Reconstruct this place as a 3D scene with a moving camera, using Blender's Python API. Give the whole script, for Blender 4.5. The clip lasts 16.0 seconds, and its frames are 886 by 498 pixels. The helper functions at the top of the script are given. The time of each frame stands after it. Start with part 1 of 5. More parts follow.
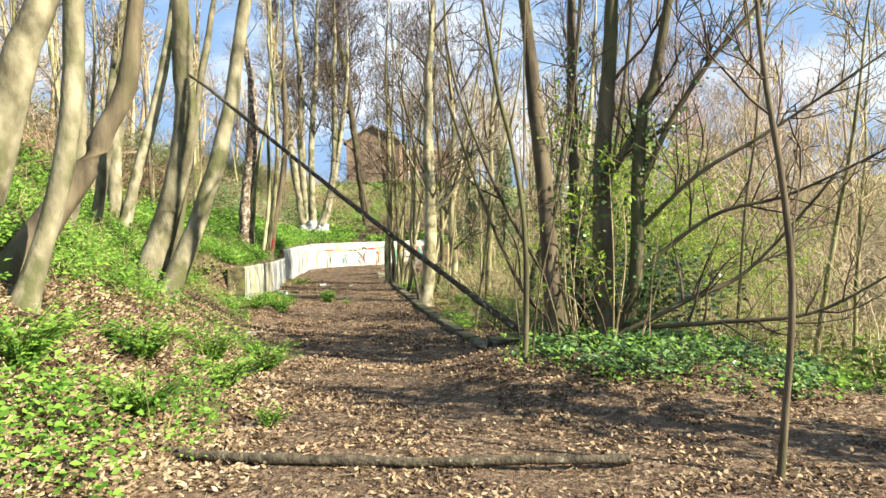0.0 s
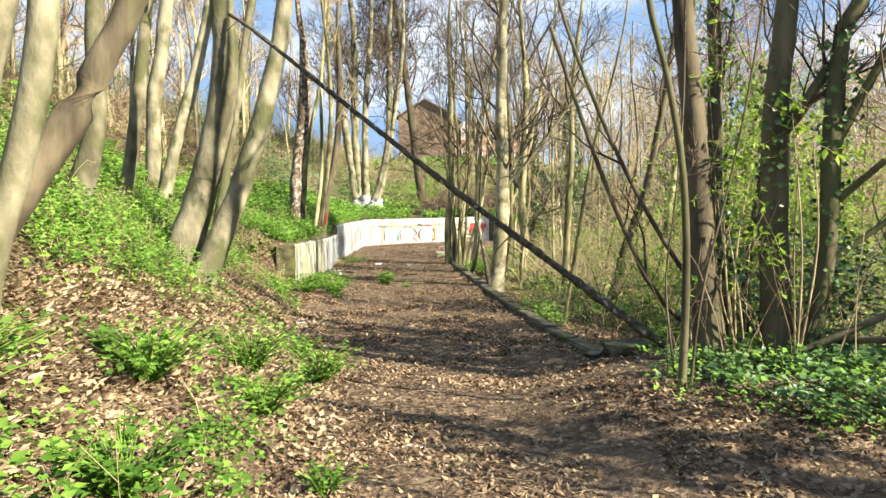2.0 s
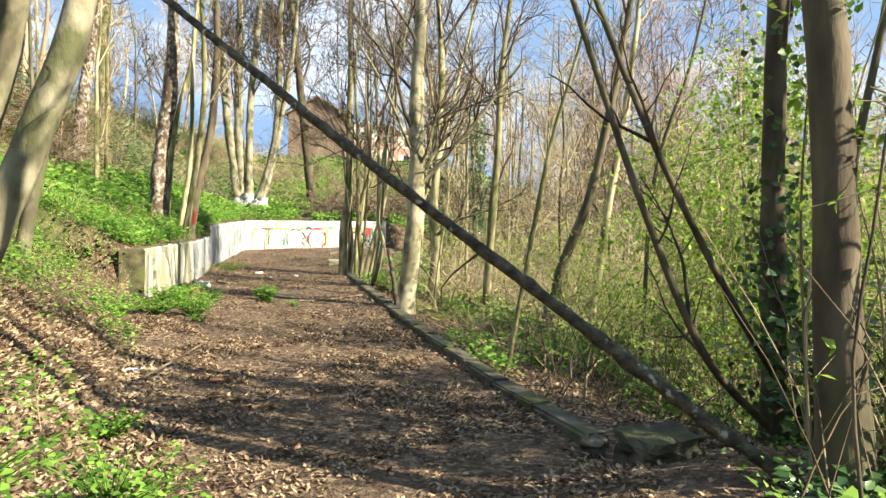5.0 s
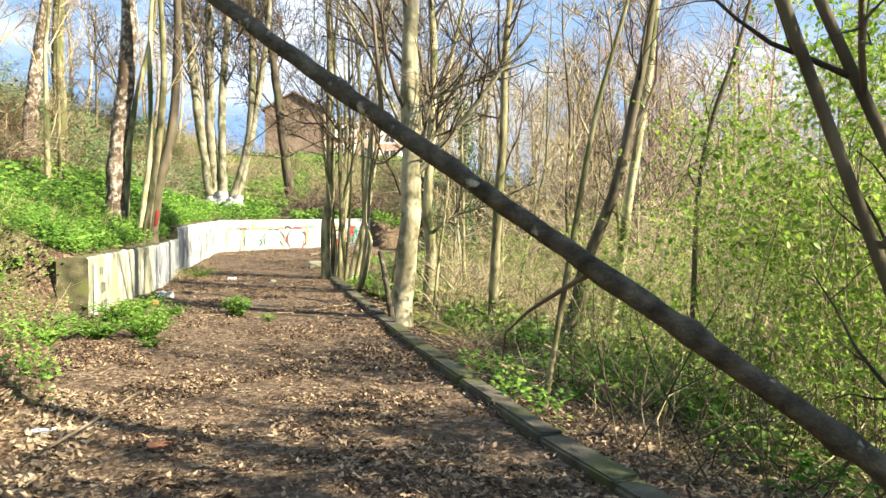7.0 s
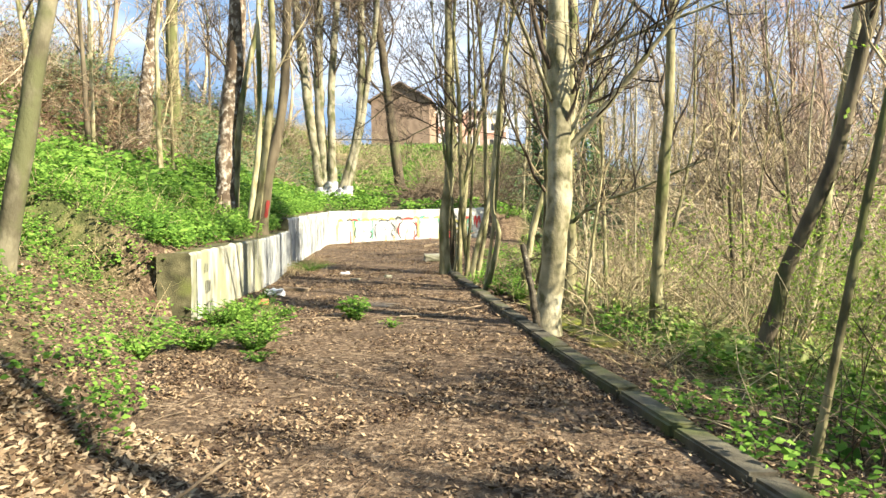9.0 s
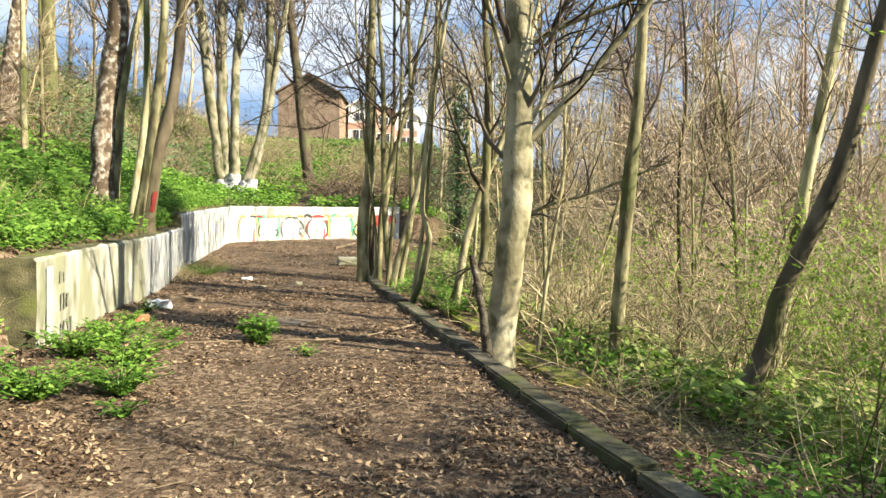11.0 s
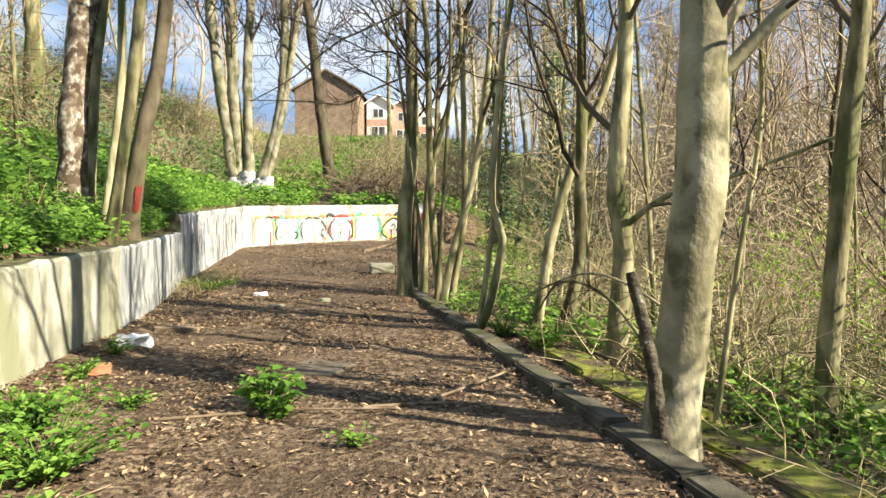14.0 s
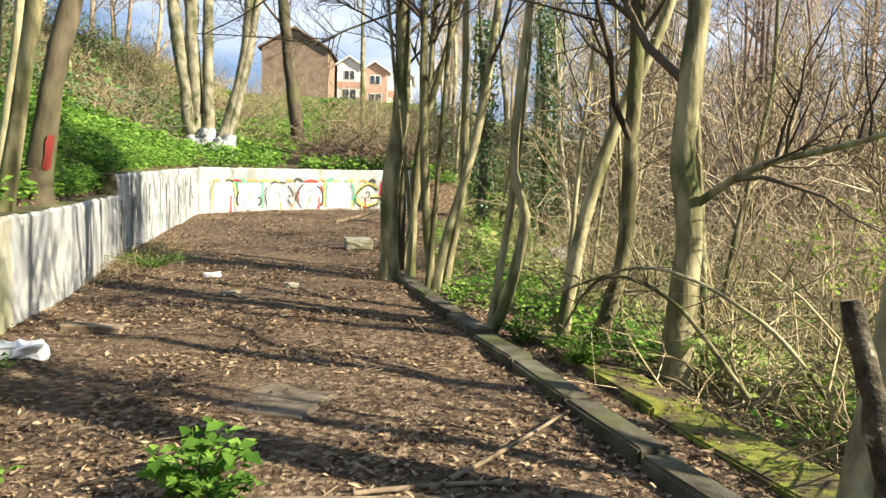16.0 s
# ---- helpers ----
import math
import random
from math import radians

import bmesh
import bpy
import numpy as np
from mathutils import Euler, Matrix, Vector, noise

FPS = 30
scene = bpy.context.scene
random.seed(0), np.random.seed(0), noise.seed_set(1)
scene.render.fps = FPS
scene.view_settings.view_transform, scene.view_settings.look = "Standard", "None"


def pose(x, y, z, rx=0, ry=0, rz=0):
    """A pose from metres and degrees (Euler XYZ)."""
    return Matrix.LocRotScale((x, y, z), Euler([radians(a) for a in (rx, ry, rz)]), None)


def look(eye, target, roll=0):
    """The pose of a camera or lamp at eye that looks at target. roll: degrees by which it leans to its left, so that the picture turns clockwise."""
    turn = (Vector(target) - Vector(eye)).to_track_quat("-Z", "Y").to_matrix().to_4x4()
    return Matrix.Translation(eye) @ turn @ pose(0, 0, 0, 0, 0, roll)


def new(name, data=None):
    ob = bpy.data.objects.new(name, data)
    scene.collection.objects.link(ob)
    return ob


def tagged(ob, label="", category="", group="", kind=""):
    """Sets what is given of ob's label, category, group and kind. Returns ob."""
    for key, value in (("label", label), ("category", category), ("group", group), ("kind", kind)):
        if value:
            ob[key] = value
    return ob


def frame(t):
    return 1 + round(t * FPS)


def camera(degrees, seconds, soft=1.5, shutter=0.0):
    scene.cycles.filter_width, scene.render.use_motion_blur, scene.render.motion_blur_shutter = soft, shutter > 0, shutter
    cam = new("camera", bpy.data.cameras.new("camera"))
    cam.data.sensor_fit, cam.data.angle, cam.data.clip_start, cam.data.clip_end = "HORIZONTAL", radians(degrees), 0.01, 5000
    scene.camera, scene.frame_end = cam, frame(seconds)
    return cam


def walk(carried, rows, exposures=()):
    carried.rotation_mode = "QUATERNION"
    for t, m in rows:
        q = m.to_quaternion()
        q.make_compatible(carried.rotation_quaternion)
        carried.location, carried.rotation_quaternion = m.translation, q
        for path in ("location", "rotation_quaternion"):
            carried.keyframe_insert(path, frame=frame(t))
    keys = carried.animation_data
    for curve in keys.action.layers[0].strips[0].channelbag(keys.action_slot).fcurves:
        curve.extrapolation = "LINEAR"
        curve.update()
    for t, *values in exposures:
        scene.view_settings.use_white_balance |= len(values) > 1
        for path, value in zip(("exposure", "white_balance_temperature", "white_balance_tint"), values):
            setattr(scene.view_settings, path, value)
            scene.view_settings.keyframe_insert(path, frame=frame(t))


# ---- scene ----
cam = camera(65.0, 16.0)
PATH = [
    (0, (3.955, 0.553, 1.42), (3.759, 2.544, 1.432), -1.2),
    (0.5, (3.709, 1.08, 1.387), (3.465, 3.065, 1.367), 0.3),
    (1, (3.535, 1.619, 1.389), (3.316, 3.603, 1.273), -0.0),
    (1.5, (3.391, 2.085, 1.438), (3.094, 4.061, 1.347), -1.1),
    (2, (3.205, 2.55, 1.454), (2.869, 4.521, 1.402), -0.5),
    (2.5, (3.14, 3.083, 1.442), (2.85, 5.062, 1.422), 0.3),
    (3, (2.988, 3.571, 1.45), (2.71, 5.552, 1.433), 1.4),
    (3.5, (2.864, 4.0, 1.464), (2.707, 5.993, 1.415), 0.5),
    (3.7, (2.82, 4.246, 1.446), (2.717, 6.243, 1.417), 0.5),
    (5.8, (2.326, 6.233, 1.514), (2.343, 8.233, 1.477), 0.7),
    (6, (2.277, 6.436, 1.483), (2.322, 8.435, 1.445), 0.3),
    (6.5, (2.237, 6.868, 1.519), (2.397, 8.86, 1.438), -0.3),
    (7, (2.197, 7.378, 1.535), (2.233, 9.377, 1.489), 0.1),
    (7.5, (2.015, 7.879, 1.501), (1.867, 9.872, 1.422), 0.4),
    (8, (1.898, 8.353, 1.485), (1.663, 10.337, 1.399), -1.0),
    (8.2, (1.845, 8.564, 1.484), (1.563, 10.544, 1.422), -1.0),
    (10.3, (1.101, 10.133, 1.605), (0.965, 12.126, 1.51), 2.3),
    (10.5, (1.077, 10.336, 1.603), (1.008, 12.332, 1.513), 1.5),
    (11, (1.056, 10.904, 1.585), (1.069, 12.902, 1.511), 1.2),
    (11.5, (0.901, 11.432, 1.607), (0.873, 13.432, 1.594), 2.0),
    (12, (0.781, 11.898, 1.589), (0.739, 13.898, 1.591), 1.0),
    (12.5, (0.68, 12.421, 1.607), (0.582, 14.418, 1.646), 1.0),
    (13, (0.482, 12.888, 1.593), (0.375, 14.885, 1.604), 1.9),
    (13.5, (0.422, 13.392, 1.565), (0.368, 15.391, 1.5), 0.7),
    (14, (0.335, 13.917, 1.561), (0.296, 15.915, 1.482), 0.1),
    (14.5, (0.166, 14.38, 1.571), (0.119, 16.376, 1.461), 2.1),
    (15, (0.079, 14.92, 1.576), (-0.005, 16.915, 1.461), 1.8),
    (15.5, (0.0, 15.44, 1.582), (-0.074, 17.434, 1.455), 2.4),
    (16, (-0.062, 15.888, 1.584), (-0.005, 17.88, 1.416), 1.7),
]
walk(cam, [(t, look(eye, target, roll)) for t, eye, target, roll in PATH],
     [(0, 1.74), (3.5, 1.74), (6.2, 1.81), (7, 1.93), (8.2, 1.92), (10.3, 1.69), (13, 1.58), (16, 1.5)])

# ---- light ----
SUN_UP = radians(32)
SUN_FROM = Vector((0.925, -0.38, 0.0)).normalized() * math.cos(SUN_UP) + Vector((0, 0, math.sin(SUN_UP)))
world = bpy.data.worlds.new("world")
scene.world = world
world.use_nodes = True
wn, wl = world.node_tree.nodes, world.node_tree.links
sky = wn.new("ShaderNodeTexSky")
sky.sky_type, sky.sun_disc = "NISHITA", False
sky.sun_elevation, sky.sun_rotation = SUN_UP, math.atan2(0.925, -0.38)
sky.air_density, sky.dust_density = 1.2, 1.2
# a clear blue with thin broken cloud over the whole sky
wco = wn.new("ShaderNodeTexCoord")
wmap = wn.new("ShaderNodeMapping")
wmap.inputs["Scale"].default_value = (1.0, 1.0, 2.8)
wnoise = wn.new("ShaderNodeTexNoise")
wnoise.inputs["Scale"].default_value, wnoise.inputs["Detail"].default_value = 3.4, 7
wramp = wn.new("ShaderNodeValToRGB")
wramp.color_ramp.elements[0].position, wramp.color_ramp.elements[1].position = 0.45, 0.72
wblue = wn.new("ShaderNodeMixRGB")
wblue.inputs[0].default_value = 0.72
wblue.inputs[2].default_value = (8.6, 13.6, 21.5, 1)
wmix = wn.new("ShaderNodeMixRGB")
wmix.inputs[2].default_value = (21.5, 23.2, 25.5, 1)
wl.new(wco.outputs["Generated"], wmap.inputs[0])
wl.new(wmap.outputs[0], wnoise.inputs["Vector"])
wl.new(wnoise.outputs[0], wramp.inputs[0])
wl.new(sky.outputs[0], wblue.inputs[1])
wl.new(wramp.outputs[0], wmix.inputs[0])
wl.new(wblue.outputs[0], wmix.inputs[1])
wl.new(wmix.outputs[0], wn["Background"].inputs[0])
wn["Background"].inputs[1].default_value = 0.0175
sun = new("sun", bpy.data.lights.new("sun", "SUN"))
sun.data.energy, sun.data.angle, sun.data.color = 5.0, radians(0.6), (1.0, 0.885, 0.69)
sun.matrix_world = look(SUN_FROM * 60, (0, 0, 0))


# ---- materials ----
def material(name, colors, scale=6.0, detail=6.0, rough=0.85, bump=0.3, bump_scale=40.0, stretch=(1, 1, 1), island=0.0,
             objrand=0.0, second=None, second_scale=1.2, second_at=(0.5, 0.65), translucent=0.0, metal=0.0, spec=0.3, distance=0.01):
    """Colours spread by noise, a second colour in patches, fine relief, and variation from piece to piece."""
    m = bpy.data.materials.new(name)
    m.use_nodes = True
    n, l = m.node_tree.nodes, m.node_tree.links
    b = n["Principled BSDF"]
    b.inputs["Roughness"].default_value, b.inputs["Metallic"].default_value = rough, metal
    b.inputs["Specular IOR Level"].default_value = spec
    co, mp, ns, rp = n.new("ShaderNodeTexCoord"), n.new("ShaderNodeMapping"), n.new("ShaderNodeTexNoise"), n.new("ShaderNodeValToRGB")
    mp.inputs["Scale"].default_value = stretch
    ns.inputs["Scale"].default_value, ns.inputs["Detail"].default_value = scale, detail
    geo = n.new("ShaderNodeNewGeometry")
    l.new(geo.outputs["Position"], mp.inputs[0])
    l.new(mp.outputs[0], ns.inputs["Vector"])
    els = rp.color_ramp.elements
    while len(els) < len(colors):
        els.new(0.5)
    for i, c in enumerate(colors):
        els[i].position, els[i].color = 0.3 + 0.4 * i / max(1, len(colors) - 1), (*c, 1)
    fac = ns.outputs["Fac"]
    if island or objrand:
        src = geo.outputs["Random Per Island"] if island else n.new("ShaderNodeObjectInfo").outputs["Random"]
        mul = n.new("ShaderNodeMath")
        mul.operation = "MULTIPLY_ADD"
        mul.inputs[1].default_value, mul.inputs[2].default_value = (island or objrand), -(island or objrand) / 2
        add = n.new("ShaderNodeMath")
        l.new(src, mul.inputs[0])
        l.new(mul.outputs[0], add.inputs[0])
        l.new(fac, add.inputs[1])
        fac = add.outputs[0]
    l.new(fac, rp.inputs[0])
    col = rp.outputs[0]
    if second:
        n2, r2, mx = n.new("ShaderNodeTexNoise"), n.new("ShaderNodeValToRGB"), n.new("ShaderNodeMixRGB")
        n2.inputs["Scale"].default_value, n2.inputs["Detail"].default_value = second_scale, 7
        r2.color_ramp.elements[0].position, r2.color_ramp.elements[1].position = second_at
        l.new(mp.outputs[0], n2.inputs["Vector"])
        l.new(n2.outputs["Fac"], r2.inputs[0])
        l.new(r2.outputs[0], mx.inputs[0])
        l.new(col, mx.inputs[1])
        mx.inputs[2].default_value = (*second, 1)
        col = mx.outputs[0]
    l.new(col, b.inputs["Base Color"])
    if bump:
        nb, bp = n.new("ShaderNodeTexNoise"), n.new("ShaderNodeBump")
        nb.inputs["Scale"].default_value, nb.inputs["Detail"].default_value = bump_scale, 5
        bp.inputs["Strength"].default_value, bp.inputs["Distance"].default_value = bump, distance
        l.new(mp.outputs[0], nb.inputs["Vector"])
        l.new(nb.outputs["Fac"], bp.inputs["Height"])
        l.new(bp.outputs[0], b.inputs["Normal"])
    if translucent:
        tr, ms = n.new("ShaderNodeBsdfTranslucent"), n.new("ShaderNodeMixShader")
        ms.inputs[0].default_value = translucent
        l.new(col, tr.inputs["Color"])
        l.new(b.outputs[0], ms.inputs[1])
        l.new(tr.outputs[0], ms.inputs[2])
        l.new(ms.outputs[0], n["Material Output"].inputs["Surface"])
    return m


BARK_PALE = material("bark_pale", [(.085, .078, .036), (.25, .23, .125), (.42, .385, .235)], 7, 9, .9, .5, 30, (1, 1, .35), objrand=.3,
                     second=(.10, .11, .04), second_scale=4, second_at=(.5, .62), distance=.02)
BARK_BEECH = material("bark_beech", [(.12, .11, .062), (.29, .265, .165), (.46, .425, .295)], 3, 9, .8, .45, 24, (1, 1, .8),
                      second=(.11, .105, .05), second_scale=5, second_at=(.54, .66), distance=.02)
BARK_GREY = material("bark_grey", [(.075, .068, .04), (.19, .175, .115), (.31, .29, .205)], 4, 9, .85, .6, 22, (1, 1, .6), objrand=.25,
                     second=(.085, .09, .04), second_scale=3, second_at=(.5, .62), distance=.02)
BARK_DARK = material("bark_dark", [(.04, .032, .022), (.09, .074, .048), (.155, .13, .085)], 6, 8, .92, .7, 34, (1, 1, .3), objrand=.2,
                     second=(.09, .10, .04), second_scale=2, second_at=(.52, .7))
BARK_BIRCH = material("bark_birch", [(.07, .052, .036), (.22, .175, .125), (.62, .58, .50)], 11, 9, .85, .9, 30, (1, 1, .8),
                      second=(.09, .065, .042), second_scale=7, second_at=(.5, .55))
TWIG_PALE = material("twig_pale", [(.17, .135, .08), (.30, .25, .145), (.42, .355, .21)], 3, 3, .9, 0, island=.5)
TWIG_DARK = material("twig_dark", [(.04, .03, .022), (.085, .065, .045), (.14, .11, .075)], 3, 3, .9, 0, island=.5)
TWIG_RED = material("twig_red", [(.19, .13, .10), (.30, .215, .165), (.41, .31, .235)], 1.5, 3, .9, 0, island=.5)
TWIG_FAR = material("twig_far", [(.24, .185, .125), (.38, .305, .205), (.50, .42, .285)], .6, 3, .9, 0, island=.5)
DRY_STEM = material("dry_stem", [(.23, .175, .09), (.43, .345, .19), (.58, .485, .30)], 2, 3, .9, 0, island=.6,
                    second=(.16, .17, .06), second_scale=.7, second_at=(.5, .62))
BRAMBLE = material("dead_bramble", [(.085, .05, .03), (.19, .125, .075), (.33, .245, .15)], 1.1, 4, .9, 0, island=.6,
                   second=(.10, .105, .04), second_scale=.5, second_at=(.52, .62))
SUCKER = material("sucker_bark", [(.075, .055, .035), (.15, .115, .07), (.25, .2, .125)], 3, 4, .9, 0, island=.5)
LEAF_BANK = material("leaf_bank", [(.055, .132, .018), (.125, .252, .036), (.23, .39, .068)], 1.6, 4, .75, .0, island=.55, translucent=.4, spec=.15)
LEAF_IVY = material("leaf_ivy", [(.03, .075, .02), (.065, .14, .037), (.145, .235, .08)], 2, 4, .35, 0, island=.5, translucent=.15, spec=.5)
LEAF_YOUNG = material("leaf_young", [(.14, .25, .025), (.26, .41, .05), (.38, .53, .09)], 2, 4, .5, 0, island=.5, translucent=.45, spec=.3)
GRASS = material("grass", [(.11, .175, .028), (.21, .30, .06), (.34, .37, .13)], 1.2, 4, .6, 0, island=.5, translucent=.3)
LITTER = material("leaf_litter", [(.05, .031, .019), (.12, .079, .047), (.225, .155, .093), (.40, .295, .18)], 3, 4, .85, 0, island=.6, translucent=.1)
LITTER_DRY = material("dry_leaf_litter", [(.14, .095, .055), (.27, .20, .122), (.37, .285, .18), (.46, .365, .24)], 3, 4, .85, 0, island=.7, translucent=.15)
CHIP = material("wood_chip", [(.07, .045, .03), (.17, .115, .075), (.40, .30, .19)], 4, 4, .85, 0, island=.8)
BARK_POLE = material("bark_pole", [(.028, .024, .016), (.068, .058, .04), (.125, .11, .078)], 14, 9, .9, 1.0, 38, second=(.34, .33, .26), second_scale=12, second_at=(.62, .68), distance=.02)
WOOD_OLD = material("dead_wood", [(.08, .06, .038), (.17, .13, .085), (.27, .21, .145)], 8, 7, .9, .5, 60, (1, 1, 1))
CONCRETE = material("concrete", [(.17, .165, .12), (.27, .26, .20), (.36, .35, .28)], 3, 8, .92, .6, 55,
                    second=(.17, .19, .07), second_scale=1.1, second_at=(.46, .66))
CONCRETE_KERB = material("concrete_kerb", [(.04, .036, .025), (.08, .073, .052), (.135, .125, .09)], 5, 8, .92, .7, 60, objrand=.15,
                         second=(.075, .085, .03), second_scale=1.6, second_at=(.5, .66))
MOSS = material("moss", [(.06, .075, .014), (.15, .17, .026), (.26, .265, .05)], 9, 8, .95, .9, 90,
                second=(.10, .075, .045), second_scale=3.5, second_at=(.47, .6))
PAINT_WHITE = material("wall_paint", [(.30, .31, .285), (.41, .42, .39), (.49, .50, .47)], 3.5, 8, .8, .35, 50, (1, 1, .3),
                       second=(.24, .25, .22), second_scale=2.6, second_at=(.54, .66))
PAINT_STREAKED = material("streaked_wall_paint", [(.14, .155, .16), (.38, .395, .385), (.56, .57, .55)], 5, 8, .85, .4, 50, (1, 1, .42),
                          second=(.17, .19, .195), second_scale=4.6, second_at=(.54, .62))
PAINT_BLUE_GREY = material("blue_grey_wall_paint", [(.13, .145, .15), (.29, .31, .315), (.46, .475, .46)], 3.6, 9, .9, .5, 50, (1, 1, .5),
                           second=(.40, .42, .40), second_scale=3.2, second_at=(.5, .56))
PAINT_MUTED = material("faded_wall_paint", [(.12, .125, .07), (.30, .30, .235), (.47, .465, .40)], 4.2, 10, .88, .7, 50, (1, 1, .42),
                       second=(.235, .245, .155), second_scale=2.6, second_at=(.5, .6))


def spray(name, c):
    return material(name, [tuple(k * .75 for k in c), c], 9, 6, .7, .15, 60, (1, 1, .4))


SPRAY_WHITE = spray("spray_white", (.56, .57, .55))
SPRAY_BLACK = spray("spray_black", (.06, .065, .06))
SPRAY_YELLOW = spray("spray_yellow", (.62, .55, .14))
SPRAY_GREEN = spray("spray_green", (.10, .36, .22))
SPRAY_RED = spray("spray_red", (.46, .06, .05))
SPRAY_RUST = spray("spray_rust", (.22, .03, .024))
SPRAY_ORANGE = spray("spray_orange", (.62, .28, .10))
SPRAY_MINT = spray("spray_mint", (.45, .62, .55))
SPRAY_DULL = spray("spray_dull", (.19, .20, .165))
SPRAY_FADED = spray("spray_faded", (.42, .46, .40))
SPRAY_GREY = spray("spray_grey", (.24, .26, .27))
BRICK_BROWN = material("brown_brick", [(.17, .12, .085), (.235, .17, .12), (.29, .215, .155)], 1.2, 5, .9, .2, 8)
# red brick washed out to pink, the distance haze put into its colour
BRICK_RED_HAZED = material("hazed_red_brick", [(.42, .25, .19), (.52, .34, .27)], 2, 5, .9, .3, 30)
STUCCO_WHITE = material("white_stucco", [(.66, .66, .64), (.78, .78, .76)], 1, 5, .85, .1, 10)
ROOF_TILE = material("roof_tile", [(.09, .075, .065), (.16, .135, .115)], 3, 5, .85, .3, 20)
PLASTIC_WHITE = material("white_plastic", [(.72, .74, .76), (.82, .83, .84)], 8, 4, .4, .2, 30, spec=.5)
PLASTIC_ORANGE = material("orange_card", [(.50, .17, .07), (.62, .26, .12)], 10, 4, .7, .2, 50)
# terrace roof tile with the sun's glare put into its pale colour
SUNLIT_TILE = material("sunlit_tile", [(.36, .33, .31), (.5, .47, .45)], 3, 5, .6, .2, 20, spec=.5)
WINDOW_GLASS = material("window_glass", [(.03, .035, .04), (.05, .055, .06)], 2, 3, .08, 0, spec=.6)
TERRACOTTA = material("terracotta", [(.36, .14, .07), (.47, .21, .12)], 12, 5, .85, .3, 70)


def ground_material():
    m = bpy.data.materials.new("ground")
    m.use_nodes = True
    n, l = m.node_tree.nodes, m.node_tree.links
    b = n["Principled BSDF"]
    b.inputs["Roughness"].default_value, b.inputs["Specular IOR Level"].default_value = .95, .15
    geo = n.new("ShaderNodeNewGeometry")

    def ramp(scale, detail, stops):
        ns, rp = n.new("ShaderNodeTexNoise"), n.new("ShaderNodeValToRGB")
        ns.inputs["Scale"].default_value, ns.inputs["Detail"].default_value = scale, detail
        l.new(geo.outputs["Position"], ns.inputs["Vector"])
        while len(rp.color_ramp.elements) < len(stops):
            rp.color_ramp.elements.new(.5)
        for e, (p, c) in zip(rp.color_ramp.elements, stops):
            e.position, e.color = p, (*c, 1)
        l.new(ns.outputs["Fac"], rp.inputs[0])
        return rp.outputs[0]

    def mixed(f, a, c):
        mx = n.new("ShaderNodeMixRGB")
        for k, s in enumerate((f, a, c)):
            l.new(s, mx.inputs[k])
        return mx.outputs[0]

    soil = ramp(22, 10, [(.3, (.035, .024, .016)), (.48, (.085, .058, .037)), (.6, (.16, .113, .073)), (.72, (.30, .22, .145))])
    # a mat of trodden leaves, each cell its own brown
    vor, vmap = n.new("ShaderNodeTexVoronoi"), n.new("ShaderNodeMixRGB")
    vor.inputs["Scale"].default_value = 26
    warp = n.new("ShaderNodeTexNoise")
    warp.inputs["Scale"].default_value = 30
    vmap.inputs[0].default_value = .03
    l.new(geo.outputs["Position"], vmap.inputs[1])
    l.new(geo.outputs["Position"], warp.inputs["Vector"])
    l.new(warp.outputs["Color"], vmap.inputs[2])
    l.new(vmap.outputs[0], vor.inputs["Vector"])
    vsep, vramp = n.new("ShaderNodeSeparateColor"), n.new("ShaderNodeValToRGB")
    for p, c in ((.35, (.085, .058, .037)), (.65, (.17, .122, .079))):
        vramp.color_ramp.elements.new(p).color = (*c, 1)
    vramp.color_ramp.elements[0].color, vramp.color_ramp.elements[-1].color = (.03, .02, .013, 1), (.38, .29, .195, 1)
    l.new(vor.outputs["Color"], vsep.inputs[0])
    l.new(vsep.outputs[0], vramp.inputs[0])
    half = n.new("ShaderNodeMixRGB")
    half.inputs[0].default_value = .6
    l.new(soil, half.inputs[1])
    l.new(vramp.outputs[0], half.inputs[2])
    soil = half.outputs[0]
    damp = ramp(1.1, 6, [(.3, (.065, .046, .031)), (.7, (.16, .115, .078))])
    grit = ramp(.9, 7, [(.45, (0, 0, 0)), (.68, (.75, .75, .75))])
    path = mixed(grit, soil, damp)
    green = ramp(5, 8, [(.3, (.035, .05, .016)), (.5, (.075, .095, .03)), (.7, (.16, .155, .065))])
    mead = ramp(.35, 8, [(.3, (.13, .185, .05)), (.5, (.225, .275, .085)), (.7, (.38, .36, .165))])
    att = n.new("ShaderNodeAttribute")
    att.attribute_name = "cover"
    sep = n.new("ShaderNodeSeparateColor")
    l.new(att.outputs["Color"], sep.inputs[0])
    col = mixed(sep.outputs[0], path, green)
    col = mixed(sep.outputs[1], col, mead)
    l.new(col, b.inputs["Base Color"])
    nb, bp = n.new("ShaderNodeTexNoise"), n.new("ShaderNodeBump")
    nb.inputs["Scale"].default_value, nb.inputs["Detail"].default_value = 35, 8
    bp.inputs["Strength"].default_value, bp.inputs["Distance"].default_value = 1.0, .04
    l.new(geo.outputs["Position"], nb.inputs["Vector"])
    l.new(nb.outputs["Fac"], bp.inputs["Height"])
    l.new(bp.outputs[0], b.inputs["Normal"])
    return m


GROUND = ground_material()


